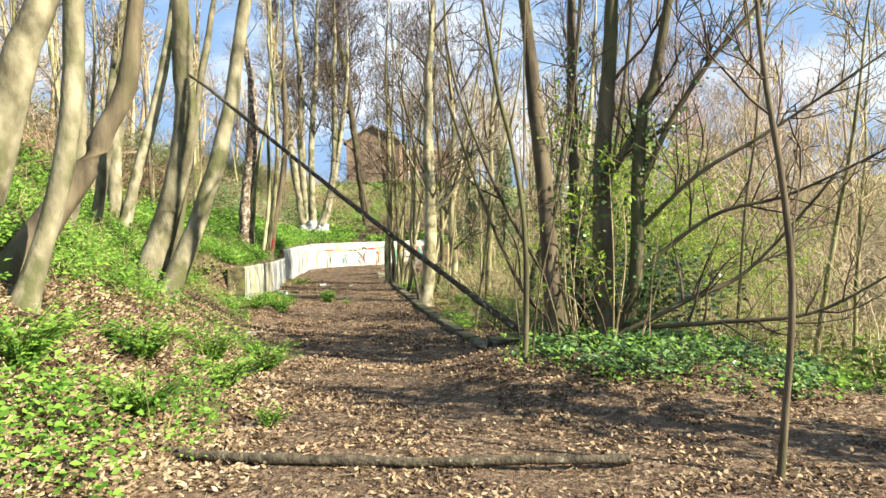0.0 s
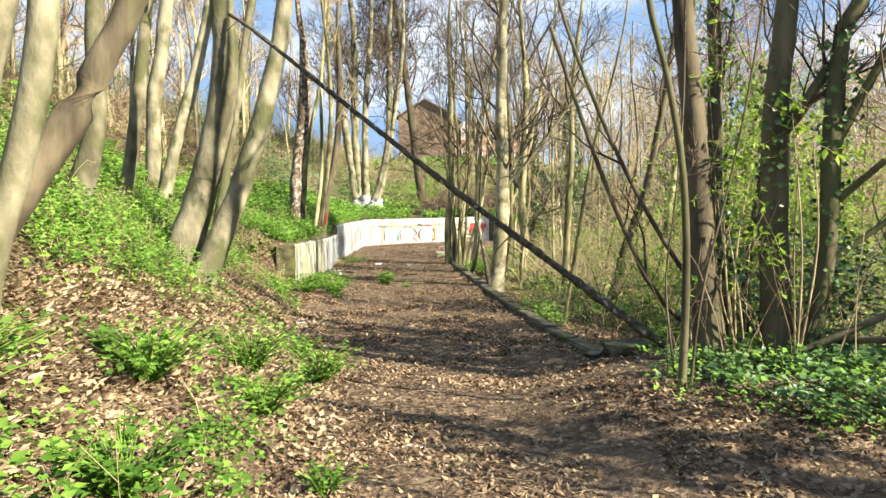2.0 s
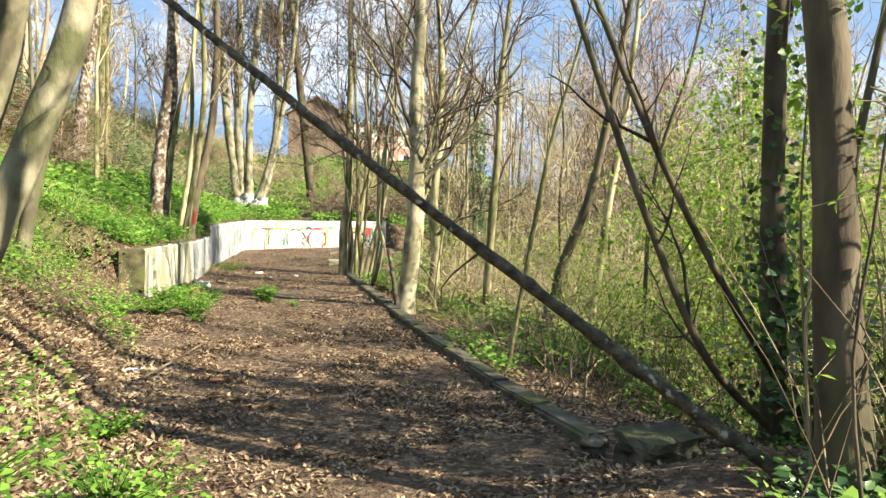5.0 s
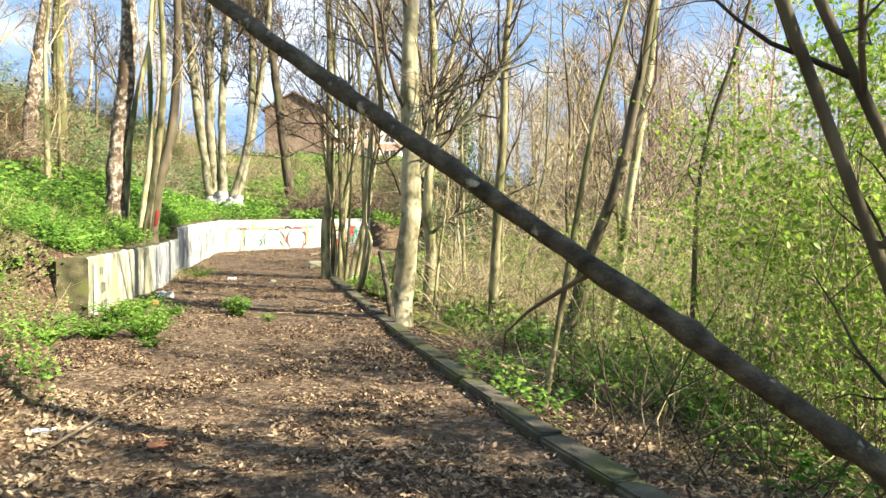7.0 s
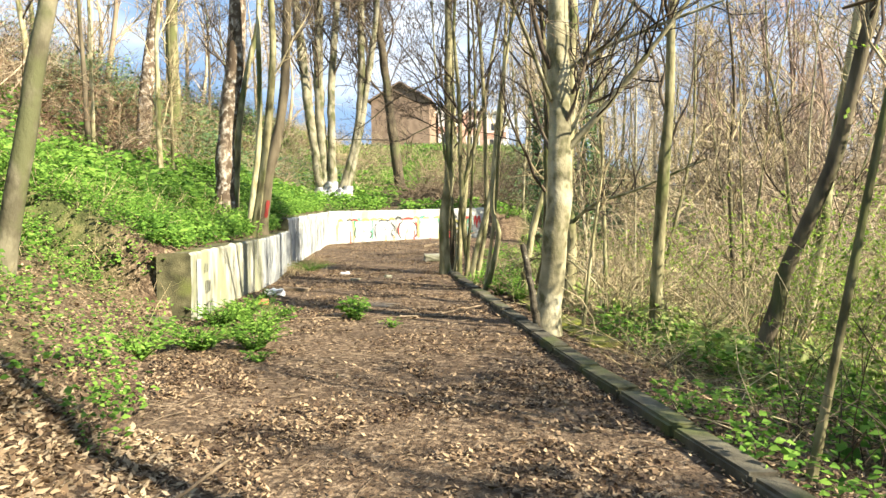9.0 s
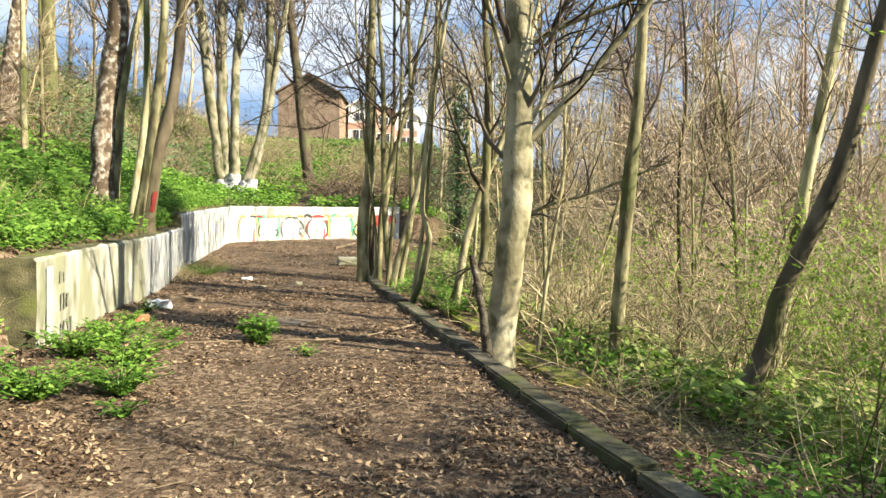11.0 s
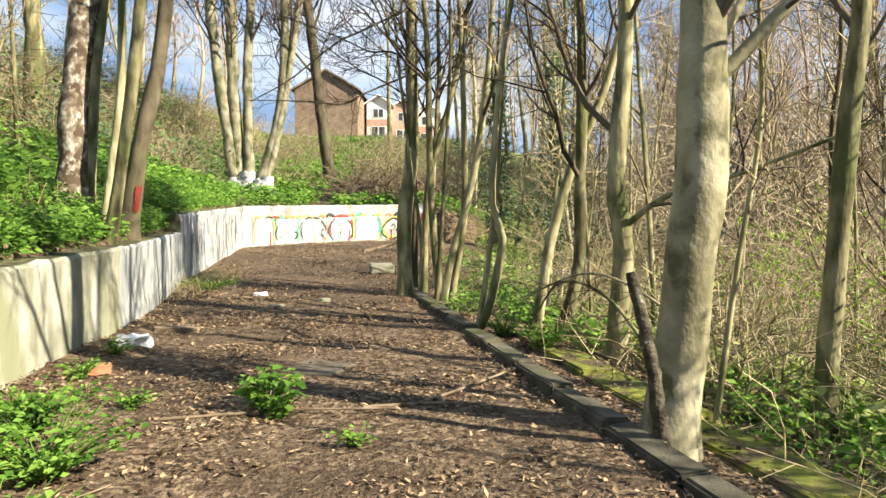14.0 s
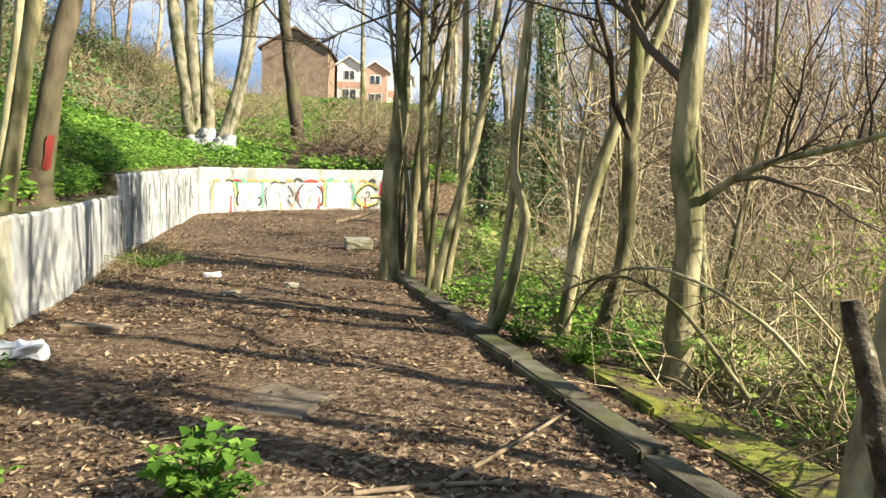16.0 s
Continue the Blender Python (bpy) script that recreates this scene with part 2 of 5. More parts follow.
# ---- mesh helpers ----
def mesh(name, verts, faces, mat, smooth=False):
    """A mesh from an array of places and an array of triangles or quads."""
    verts, faces = np.asarray(verts, np.float32), np.asarray(faces, np.int32)
    me = bpy.data.meshes.new(name)
    k = faces.shape[1]
    me.vertices.add(len(verts))
    me.vertices.foreach_set("co", verts.ravel())
    me.loops.add(faces.size)
    me.loops.foreach_set("vertex_index", faces.ravel())
    me.polygons.add(len(faces))
    me.polygons.foreach_set("loop_start", np.arange(0, faces.size, k, dtype=np.int32))
    if smooth:
        me.polygons.foreach_set("use_smooth", np.ones(len(faces), bool))
    me.materials.append(mat)
    me.update(calc_edges=True)
    return me


def part(name, me, parent, label=""):
    ob = new(name, me)
    ob.parent = parent
    ob.matrix_parent_inverse = parent.matrix_world.inverted() if parent.type != "EMPTY" else Matrix.Translation(-parent.location)
    return tagged(ob, label)


def thing(name, place, label, category, group=""):
    ob = new(name)
    ob.location = place
    ob.empty_display_size = 0.1
    return tagged(ob, label, category, group)


def from_bm(name, bm, mat, smooth=False):
    me = bpy.data.meshes.new(name)
    bm.to_mesh(me)
    bm.free()
    me.materials.append(mat)
    if smooth:
        me.polygons.foreach_set("use_smooth", [True] * len(me.polygons))
    return me


def unit(a):
    return a / np.maximum(np.linalg.norm(a, axis=-1, keepdims=True), 1e-9)


def tubes(P, R, sides, rough=0.0, rng=None):
    """Tapered tubes along many polylines at once: P (n, k, 3), R (n, k)."""
    n, k, _ = P.shape
    T = unit(np.gradient(P, axis=1))
    ref = np.where(np.abs(T[..., 2:3]) > 0.9, np.array([1.0, 0, 0]), np.array([0, 0, 1.0]))
    U = unit(np.cross(T, ref))
    V = np.cross(T, U)
    a = np.linspace(0, 2 * np.pi, sides, endpoint=False)
    r = R[..., None] * np.ones(sides)
    if rough and rng is not None:
        bumps = rng.normal(0, rough, (n, k, sides))
        bumps = (bumps + np.roll(bumps, 1, 2) + np.roll(bumps, -1, 2)) / 2
        bumps[:, 1:-1] = (bumps[:, 1:-1] + bumps[:, 2:] + bumps[:, :-2]) / 2
        r = r * (1 + bumps)
    verts = P[:, :, None] + r[..., None] * (np.cos(a)[:, None] * U[:, :, None] + np.sin(a)[:, None] * V[:, :, None])
    idx = np.arange(n * k * sides).reshape(n, k, sides)
    nxt = np.roll(idx, -1, axis=2)
    faces = np.stack([idx[:, :-1], nxt[:, :-1], nxt[:, 1:], idx[:, 1:]], -1).reshape(-1, 4)
    return verts.reshape(-1, 3), faces


def joined(*sets):
    vs, fs, off = [], [], 0
    for v, f in sets:
        vs.append(v)
        fs.append(f + off)
        off += len(v)
    return np.concatenate(vs), np.concatenate(fs)


def curve_through(points, steps):
    """A smooth line through a few places."""
    p = np.array(points, float)
    p = np.vstack([2 * p[0] - p[1], p, 2 * p[-1] - p[-2]])
    out = []
    for i in range(1, len(p) - 2):
        for s in np.linspace(0, 1, steps, endpoint=False):
            a, b, c, d = p[i - 1:i + 3]
            out.append(.5 * (2 * b + (c - a) * s + (2 * a - 5 * b + 4 * c - d) * s ** 2 + (3 * b - a - 3 * c + d) * s ** 3))
    out.append(p[-2])
    return np.array(out)


def sprout(P, R, count, length, spread, rise, rng, k=5, low=0.25, thin=0.55, wander=0.18):
    """Side shoots on many polylines: count on each, at random heights."""
    n, K, _ = P.shape
    who = np.repeat(np.arange(n), count)
    at = low + (0.97 - low) * rng.random(len(who))
    f = at * (K - 1)
    i = np.minimum(f.astype(int), K - 2)
    w = (f - i)[:, None]
    start = P[who, i] * (1 - w) + P[who, i + 1] * w
    rad = R[who, i] * (1 - w[:, 0]) + R[who, i + 1] * w[:, 0]
    tang = unit(P[who, i + 1] - P[who, i])
    side = unit(np.cross(tang, rng.normal(size=(len(who), 3))))
    way = unit(tang * (1 - spread) + side * spread + np.array([0, 0, rise]))
    size = length * (0.5 + 0.8 * rng.random(len(who))) * (1.15 - 0.6 * at)
    Q = np.empty((len(who), k, 3))
    Q[:, 0] = start
    for j in range(1, k):
        way = unit(way + rng.normal(0, wander, way.shape) + np.array([0, 0, rise * 0.35]))
        Q[:, j] = Q[:, j - 1] + way * (size / (k - 1))[:, None]
    r0 = np.minimum(rad * thin, 0.012 * size + 0.004)
    return Q, r0[:, None] * np.linspace(1, 0.25, k)


def leaf_blades(base, way, up, length, width, droop=0.15, plain=False):
    """Folded pointed leaves: four triangles each, or two where they are small."""
    side = unit(np.cross(way, up))
    nrm = unit(np.cross(side, way))
    L, W = length[:, None], width[:, None]
    mid = base + way * L * .5 - nrm * W * .12
    lft, rgt = base + way * L * .42 + side * W * .5 + nrm * W * .1, base + way * L * .42 - side * W * .5 + nrm * W * .1
    tip = base + way * L - nrm * L * droop
    if plain:
        o = (np.arange(len(base)) * 4)[:, None, None]
        return np.stack([base, lft, rgt, tip], 1).reshape(-1, 3), (o + np.array([[0, 2, 3], [0, 3, 1]])).reshape(-1, 3)
    v = np.stack([base, lft, rgt, mid, tip], 1)
    o = (np.arange(len(base)) * 5)[:, None, None]
    f = o + np.array([[0, 2, 3], [0, 3, 1], [3, 2, 4], [3, 4, 1]])
    return v.reshape(-1, 3), f.reshape(-1, 3)


# ---- the lie of the land ----
TOE = ((-30, 6.0), (-5, 3.0), (0, 2.4), (5.7, 1.6), (7, 1.25), (9.3, 0.5), (12.5, -0.75), (15, -1.85), (17.4, -2.9), (17.5, -2.96),
       (19.9, -3.45), (22.2, -3.85), (24.7, -4.48), (26.8, -5.03), (29.5, -5.53), (33, -6.13), (35, -6.46), (36.4, -5.52), (37.9, -3.75), (38.9, -1.6),
       (39.3, -0.4), (39.6, 0.6), (39.9, 1.6), (400, 1.6))
KERB = ((-30, 12.0), (0, 8.5), (7, 7.5), (10.4, 6.0), (11.6, 3.3), (12.1, 2.98), (13.4, 2.6), (14.7, 2.25), (17.3, 1.56), (20, 0.9), (23.4, 0.03),
        (26.6, -0.72), (31, -0.9), (39, -0.2), (400, 8))
RISE = ((-30, 0), (10, 0), (18, 0.16), (27, 0.376), (35, 0.74), (40, 0.97), (60, 2.2), (400, 20))


def lerp(table, v):
    for (a, p), (b, q) in zip(table, table[1:]):
        if v <= b:
            return p + (q - p) * max(0.0, (v - a) / (b - a))
    return table[-1][1]


def smooth(a, b, v):
    k = min(1.0, max(0.0, (v - a) / (b - a)))
    return k * k * (3 - 2 * k)


def height(x, y):
    """The ground: a trodden path, a bank on one side, a low marsh and a far slope on the other."""
    z = lerp(RISE, y)
    toe, kerb = lerp(TOE, y), lerp(KERB, y)
    if y > 35 and x < -6.46:
        toe = -6.46
    walled = smooth(17.3, 17.5, y)
    if y > 39.9 or (y > 35 and x < toe):
        hill = 1.15 + 0.18 * max(0, min(y, 60) - 39) + 0.12 * max(0, min(y, 110) - 60) + 0.03 * max(0, y - 110)
        side = max(1 - smooth(-1.5, 6, x), (1 - smooth(4, 24, x)) * smooth(41, 60, y))
        left = max(0.0, -5 - x)
        hill += 0.08 * min(left, 3.5) + 0.6 * max(0.0, min(left - 4.5, 8)) * (1 - smooth(48, 72, y))
        d = max(0.0, -6.46 - x)
        ledge = 1.25 + 0.42 * min(d, 4) + 0.62 * max(0.0, min(d - 4, 6)) + 0.05 * max(0.0, d - 10)
        k = smooth(35, 42, y)
        return lerp(RISE, min(y, 39.2)) + (ledge * (1 - k) + hill * k) * side - 0.9 * (1 - side) + (1 - side) * far_slope(x, y)
    if x < toe:
        d = toe - x
        bank = 0.45 * min(d, 4.5) + 0.06 * min(d, 4.5) ** 2 + 0.28 * max(0.0, min(d - 4.5, 5)) + 0.03 * max(0.0, d - 9.5)
        ledge = 1.0 + 0.42 * min(d, 4) + 0.62 * max(0.0, min(d - 4, 6)) + 0.05 * max(0.0, d - 10)
        if y > 27:
            ledge += 0.25
        return z + bank * (1 - walled) + ledge * walled + 0.12 * smooth(0, 0.4, d) * (1 - walled)
    if x > kerb:
        d = x - kerb
        drop = 0.12 * smooth(0, 0.3, d) + 0.17 * min(max(0, d - 0.9), 5)
        return z * (1 - smooth(1, 6, d)) - drop + far_slope(x, y)
    left = 1 - smooth(0, 1.2, x - toe)
    z += 0.29 * (1 - smooth(0.9, 2.3, math.hypot((x - 5.0) * 0.9, y - 8.5)))
    return z + 0.16 * left * smooth(11, 16, y) * (1 - smooth(19, 24, y))


def far_slope(x, y):
    d = x - 14 + 0.1 * (y - 20)
    return 0.0 if d < 0 else 0.24 * min(d, 45) + 0.02 * max(0.0, d - 45)


def soil(x, y):
    """The ground with its small unevenness."""
    return height(x, y) + 0.035 * noise.noise((x * 1.1, y * 1.1, 0)) + 0.012 * noise.noise((x * 5, y * 5, 3))


def axis(a, b, step, reach):
    out, far = list(np.arange(a, b, step)), step
    lo, hi = out[0], out[-1]
    while hi < reach:
        far *= 1.28
        lo, hi = lo - far, hi + far
        out = [lo, *out, hi]
    return np.array(out)


def build_ground():
    xs, ys = axis(-9, 9, 0.15, 700), axis(-2, 41, 0.15, 900)
    nx, ny = len(xs), len(ys)
    verts = np.array([(x, y, soil(x, y)) for y in ys for x in xs])
    idx = np.arange(nx * ny).reshape(ny, nx)
    faces = np.stack([idx[:-1, :-1], idx[:-1, 1:], idx[1:, 1:], idx[1:, :-1]], -1).reshape(-1, 4)
    me = mesh("ground", verts, faces, GROUND, True)
    att = me.color_attributes.new("cover", "FLOAT_COLOR", "POINT")
    cols = np.zeros((len(verts), 4))
    for i, (x, y, z) in enumerate(verts):
        toe, kerb = lerp(TOE, y), lerp(KERB, y)
        wob = 0.5 * noise.noise((x * .8, y * .8, 9))
        bank = smooth(0.2, 1.6, toe - x + wob) * (1 - .85 * smooth(3.2, 5.2, toe - x + 2 * wob))
        edge = smooth(0.5, 2.2, x - kerb + wob)
        cols[i] = (max(bank * (.3 + .7 * smooth(16, 18, y)), edge * .8), smooth(2, 7, x - kerb) if y < 41 else smooth(-2, 3, x), 0, 1)
    att.data.foreach_set("color", cols.ravel())
    return tagged(new("ground", me), "trodden brown path between a green bank and a marsh", "ground", kind="structure")


build_ground()


# ---- concrete walls ----
WALL_TOP = material("wall_top", [(.04, .038, .02), (.095, .09, .046), (.17, .155, .085)], 6, 8, .95, .8, 50, second=(.13, .15, .04), second_scale=1.8, second_at=(.5, .65))
def wall_section(name, line, tops, label, mat, thick=0.42, seed=1, mat2=None, joint=0.0):
    """A retaining wall along a bent line; tops gives the height of its top at each end. Past the joint the face has mat2."""
    rng = np.random.default_rng(seed)
    line = curve_through([(*p, 0) for p in line], 14)
    seg = np.r_[0, np.cumsum(np.linalg.norm(np.diff(line, axis=0), axis=1))]
    T = unit(np.gradient(line, axis=0))
    out = np.c_[T[:, 1], -T[:, 0], 0 * seg]
    prof = [(0.0, -.5), (0.0, .25), (0.005, .55), (0.0, .8), (0.0, .97), (-.03, 1.0), (-.15, 1.004), (-thick + .03, 1.0), (-thick, .97), (-thick, -.5)]
    verts = []
    for i, p in enumerate(line):
        foot = height(p[0] + out[i, 0] * .4, p[1] + out[i, 1] * .4) - .05
        top = tops[0] + (tops[1] - tops[0]) * seg[i] / seg[-1] + rng.normal(0, .006)
        for d, h in prof:
            z = foot - .4 if h < 0 else foot + (top - foot) * h
            verts.append((*(p + out[i] * (d + rng.normal(0, .004)))[:2], z + rng.normal(0, .004)))
    k = len(prof)
    idx = np.arange(len(verts)).reshape(-1, k)
    faces = np.stack([idx[:-1, :-1], idx[1:, :-1], idx[1:, 1:], idx[:-1, 1:]], -1).reshape(-1, 4).tolist()
    me = bpy.data.meshes.new(name)
    me.from_pydata([tuple(v) for v in verts], [], faces + [list(idx[0]), list(idx[-1][::-1])])
    me.materials.append(mat)
    me.materials.append(WALL_TOP)
    me.materials.append(mat2 or mat)
    for q in me.polygons[:len(faces)]:
        q.material_index = 1 if 5 <= q.index % (k - 1) <= 7 else 2 if mat2 and seg[q.index // (k - 1)] > joint else 0
    me.polygons[len(faces)].material_index = 1
    me.update()
    ob = tagged(new(name, me), label, "wall", kind="structure")

    def on(s, z, d=0.006):
        """A place on the front face: s metres along, z metres up from the foot."""
        i = min(max(np.searchsorted(seg, s) - 1, 0), len(line) - 2)
        w = (s - seg[i]) / (seg[i + 1] - seg[i])
        p = line[i] * (1 - w) + line[i + 1] * w
        o = unit(out[i] * (1 - w) + out[i + 1] * w)
        foot = height(p[0] + o[0] * .4, p[1] + o[1] * .4) - .05
        return (p[0] + o[0] * (d + .008), p[1] + o[1] * (d + .008), foot + z)
    return ob, on, seg[-1]


wall_near, on_near, len_near = wall_section("wall_near", [(-2.72, 17.45), (-3.22, 19.9), (-3.62, 22.2), (-4.25, 24.7), (-4.8, 26.8)], (1.17, 1.36),
                                            "mossy concrete retaining wall with faded paint", PAINT_MUTED, seed=1, mat2=PAINT_BLUE_GREY, joint=4.4)
wall_mid, on_mid, len_mid = wall_section("wall_mid", [(-4.82, 26.8), (-5.3, 29.5), (-5.9, 33), (-6.2, 35)], (1.68, 2.0),
                                         "white painted concrete retaining wall with dark drips", PAINT_STREAKED, seed=2)
wall_far, on_far, len_far = wall_section("wall_far", [(-6.2, 35.03), (-5.2, 36.4), (-3.3, 37.9), (-1.7, 38.65), (-0.55, 39.05)], (2.02, 2.2),
                                         "white painted concrete wall covered in graffiti", PAINT_WHITE, seed=3)


def ribbon(on, points, width, d=0.006):
    """A painted stroke on a wall, from a line of (along, up)."""
    p = curve_through([(a, b, 0) for a, b in points], 5)
    T = unit(np.gradient(p, axis=0))
    N = np.c_[-T[:, 1], T[:, 0], 0 * T[:, 0]]
    v = []
    for q, nn in zip(p, N):
        w = width * .5
        v += [on(q[0] - nn[0] * w, q[1] - nn[1] * w, d), on(q[0] + nn[0] * w, q[1] + nn[1] * w, d)]
    idx = np.arange(len(v)).reshape(-1, 2)
    f = np.stack([idx[:-1, 0], idx[:-1, 1], idx[1:, 1], idx[1:, 0]], -1)
    return np.array(v), f


def stroke(on, points, width, mat, parent, d=0.006):
    part("paint_stroke", mesh("paint_stroke", *ribbon(on, points, width, d), mat), parent)


def bubble(x, w, h, kind):
    """The outline of one fat rounded letter: (along, up) places round a block x to x + w."""
    if kind == 0:
        return [(x, .14), (x, h * .7), (x + w * .2, h), (x + w * .5, h * .78), (x + w * .8, h), (x + w, h * .7), (x + w, .14)]
    if kind == 1:
        return [(x + w * .9, h * .8), (x + w * .5, h), (x + w * .06, h * .7), (x, h * .35), (x + w * .4, .12), (x + w * .95, .25), (x + w, h * .5), (x + w * .6, h * .5)]
    if kind == 2:
        return [(x + w * .1, .12), (x, h * .6), (x + w * .3, h), (x + w * .75, h * .95), (x + w, h * .6), (x + w * .8, h * .45), (x + w, .12)]
    return [(x + w * .2, .12), (x, h * .5), (x + w * .25, h * .95), (x + w * .6, h), (x + w * .95, h * .75), (x + w, h * .3), (x + w * .75, .12)]


def graffiti():
    rng = random.Random(5)
    # fat white letters with coloured rims along the far wall
    rims = [SPRAY_YELLOW, SPRAY_GREEN, SPRAY_BLACK, SPRAY_RED, SPRAY_GREEN, SPRAY_YELLOW]
    x, n = 0.35, 0
    while x < len_far - 1.1:
        w, h = rng.uniform(.7, 1.0), rng.uniform(.9, 1.04)
        stroke(on_far, [(x + w * .5, .1), (x + w * .5, h * .95)], w * .96, SPRAY_WHITE, wall_far, .005)
        if n % 3 != 0:
            stroke(on_far, [(x + w * .3, .2), (x - .02, h * rng.uniform(.5, .7)), (x + .06, h * .9), (x + .3, h * 1.0)], .22, (SPRAY_MINT, SPRAY_GREEN, SPRAY_FADED)[n % 3], wall_far, .007)
        line = bubble(x + .04, w - .08, h - .06, n % 4)
        stroke(on_far, [(a + .025, b + .035) for a, b in line], .12, rims[n % 6], wall_far, .009)
        stroke(on_far, line, .06, SPRAY_BLACK if n % 2 else SPRAY_GREY, wall_far, .012)
        stroke(on_far, [(x + w * .42, h * .62), (x + w * .5, h * .7), (x + w * .58, h * .6), (x + w * .5, h * .5)], .03, SPRAY_BLACK, wall_far, .014)
        for _ in range(2):
            a = x + rng.uniform(.1, w)
            stroke(on_far, [(a, .06), (a + rng.uniform(-.02, .02), rng.uniform(.25, .62))], rng.uniform(.03, .06), rng.choice([SPRAY_RED, SPRAY_ORANGE, SPRAY_ORANGE, SPRAY_YELLOW, SPRAY_GREY]), wall_far, .018)
        if n % 2:
            stroke(on_far, [(x + w + .02, .15), (x + w + .03, h)], .05, rims[(n + 3) % 6], wall_far, .010)
        x, n = x + w + rng.uniform(.03, .08), n + 1
    for k in range(15):
        a = .3 + k * (len_far - 1) / 15 + rng.uniform(0, .2)
        stroke(on_far, [(a, .94), (a + .12, 1.0 + rng.uniform(-.04, .02)), (a + rng.uniform(.2, .36), .93)], rng.uniform(.05, .09), rims[(k + 1) % 6] if k % 3 else SPRAY_ORANGE, wall_far, .021)
    for k in range(6):
        a = len_far - 1.05 + .15 * k
        stroke(on_far, [(a, rng.uniform(.45, .7)), (a + .08, rng.uniform(.9, 1.02)), (a + .14, rng.uniform(.45, .7))], .06, (SPRAY_RED, SPRAY_RED, SPRAY_GREEN, SPRAY_MINT)[k % 4], wall_far, .016)
    for k in range(14):
        s, z = rng.uniform(.2, len_far - .6), rng.uniform(.15, .5)
        stroke(on_far, [(s, z), (s + rng.uniform(.03, .1), z + rng.uniform(.05, .2)), (s + rng.uniform(.1, .25), z + rng.uniform(-.08, .15))], rng.uniform(.04, .08),
               rng.choice([SPRAY_MINT, SPRAY_FADED, SPRAY_GREEN]), wall_far, .020)
    # runs of grey paint down the middle wall
    s = .3
    while s < len_mid - .2:
        top = rng.uniform(.85, 1.26)
        stroke(on_mid, [(s, top), (s + rng.uniform(-.06, .06), top * .5), (s + rng.uniform(-.1, .1), rng.uniform(.05, .4))], rng.uniform(.03, .09),
               rng.choice([SPRAY_GREY, SPRAY_DULL, SPRAY_FADED, SPRAY_GREY, SPRAY_MINT]), wall_mid, .006 + .002 * (n % 4))
        s, n = s + rng.uniform(.4, 1.1), n + 1
    for _ in range(5):
        s = rng.uniform(.4, len_mid - .8)
        stroke(on_mid, [(s, rng.uniform(.3, .6)), (s + .2, rng.uniform(.6, 1.0)), (s + .45, rng.uniform(.3, .9))], .05, rng.choice([SPRAY_GREY, SPRAY_WHITE, SPRAY_DULL]), wall_mid, .016)
    # a faded band and three rows of short dull bars, one above the other
    stroke(on_near, [(.34, .1), (.34, .9)], .2, SPRAY_FADED, wall_near, .005)
    for z, h, bars in ((.76, .13, 2), (.5, .17, 3), (.2, .21, 4)):
        for k in range(bars):
            s = .66 + .11 * k + rng.uniform(-.015, .015)
            stroke(on_near, [(s, z - h * rng.uniform(.4, .55)), (s + rng.uniform(-.02, .02), z), (s + rng.uniform(-.02, .02), z + h * rng.uniform(.4, .55))], rng.uniform(.03, .055), SPRAY_DULL, wall_near, .011)


graffiti()


# ---- kerb and mossy ledge ----
STONES = ((10.2, 3.62), (12.1, 2.98), (13.4, 2.6), (14.7, 2.25), (17.3, 1.56), (20, 0.9), (23.4, 0.03), (26.6, -0.72))


def stone_mesh(name, length, width, tall, mat, rng):
    bm = bmesh.new()
    bmesh.ops.create_cube(bm, size=1)
    for v in bm.verts:
        v.co = (v.co.x * width, v.co.y * length, v.co.z * tall)
    bmesh.ops.bevel(bm, geom=bm.edges[:], offset=.018, segments=2, affect="EDGES")
    for v in bm.verts:
        v.co += Vector([rng.uniform(-.006, .006) for _ in range(3)])
    return from_bm(name, bm, mat)


def run_of_stones(name, side, drop, y0, y1, length, width, tall, mat, label, piece):
    rng = random.Random(3)
    base = thing(name, (lerp(STONES, y0) + side, y0, height(lerp(STONES, y0), y0)), label, name.replace("_", " "))
    tagged(base, kind="structure")
    shapes = [stone_mesh(piece, length - .012, width, tall, mat, rng) for _ in range(5)]
    y = y0
    while y < y1:
        x, x2 = lerp(STONES, y) + side, lerp(STONES, y + length * .95) + side
        yaw = -math.degrees(math.atan2(x2 - x, length * .95))
        step = length * math.cos(radians(yaw))
        xm, ym = (x + x2) / 2, y + step / 2
        ob = part(piece, rng.choice(shapes), base)
        ob.matrix_parent_inverse = Matrix.Identity(4)
        ob.matrix_basis = Matrix.Translation(-base.location) @ pose(xm, ym, lerp(RISE, ym) - drop, rng.uniform(-1, 1), rng.uniform(-3, 3), yaw + rng.uniform(-1, 1))
        y += step
    return base


run_of_stones("kerb", 0.12, 0.04, 10.5, 27.2, 0.92, 0.2, 0.24, CONCRETE_KERB, "worn mossy concrete kerb along the path", "kerb_stone")
run_of_stones("ledge", 0.95, 0.175, 17.6, 23.0, 1.5, 0.42, 0.2, MOSS, "moss covered concrete ledge below the kerb", "slab")


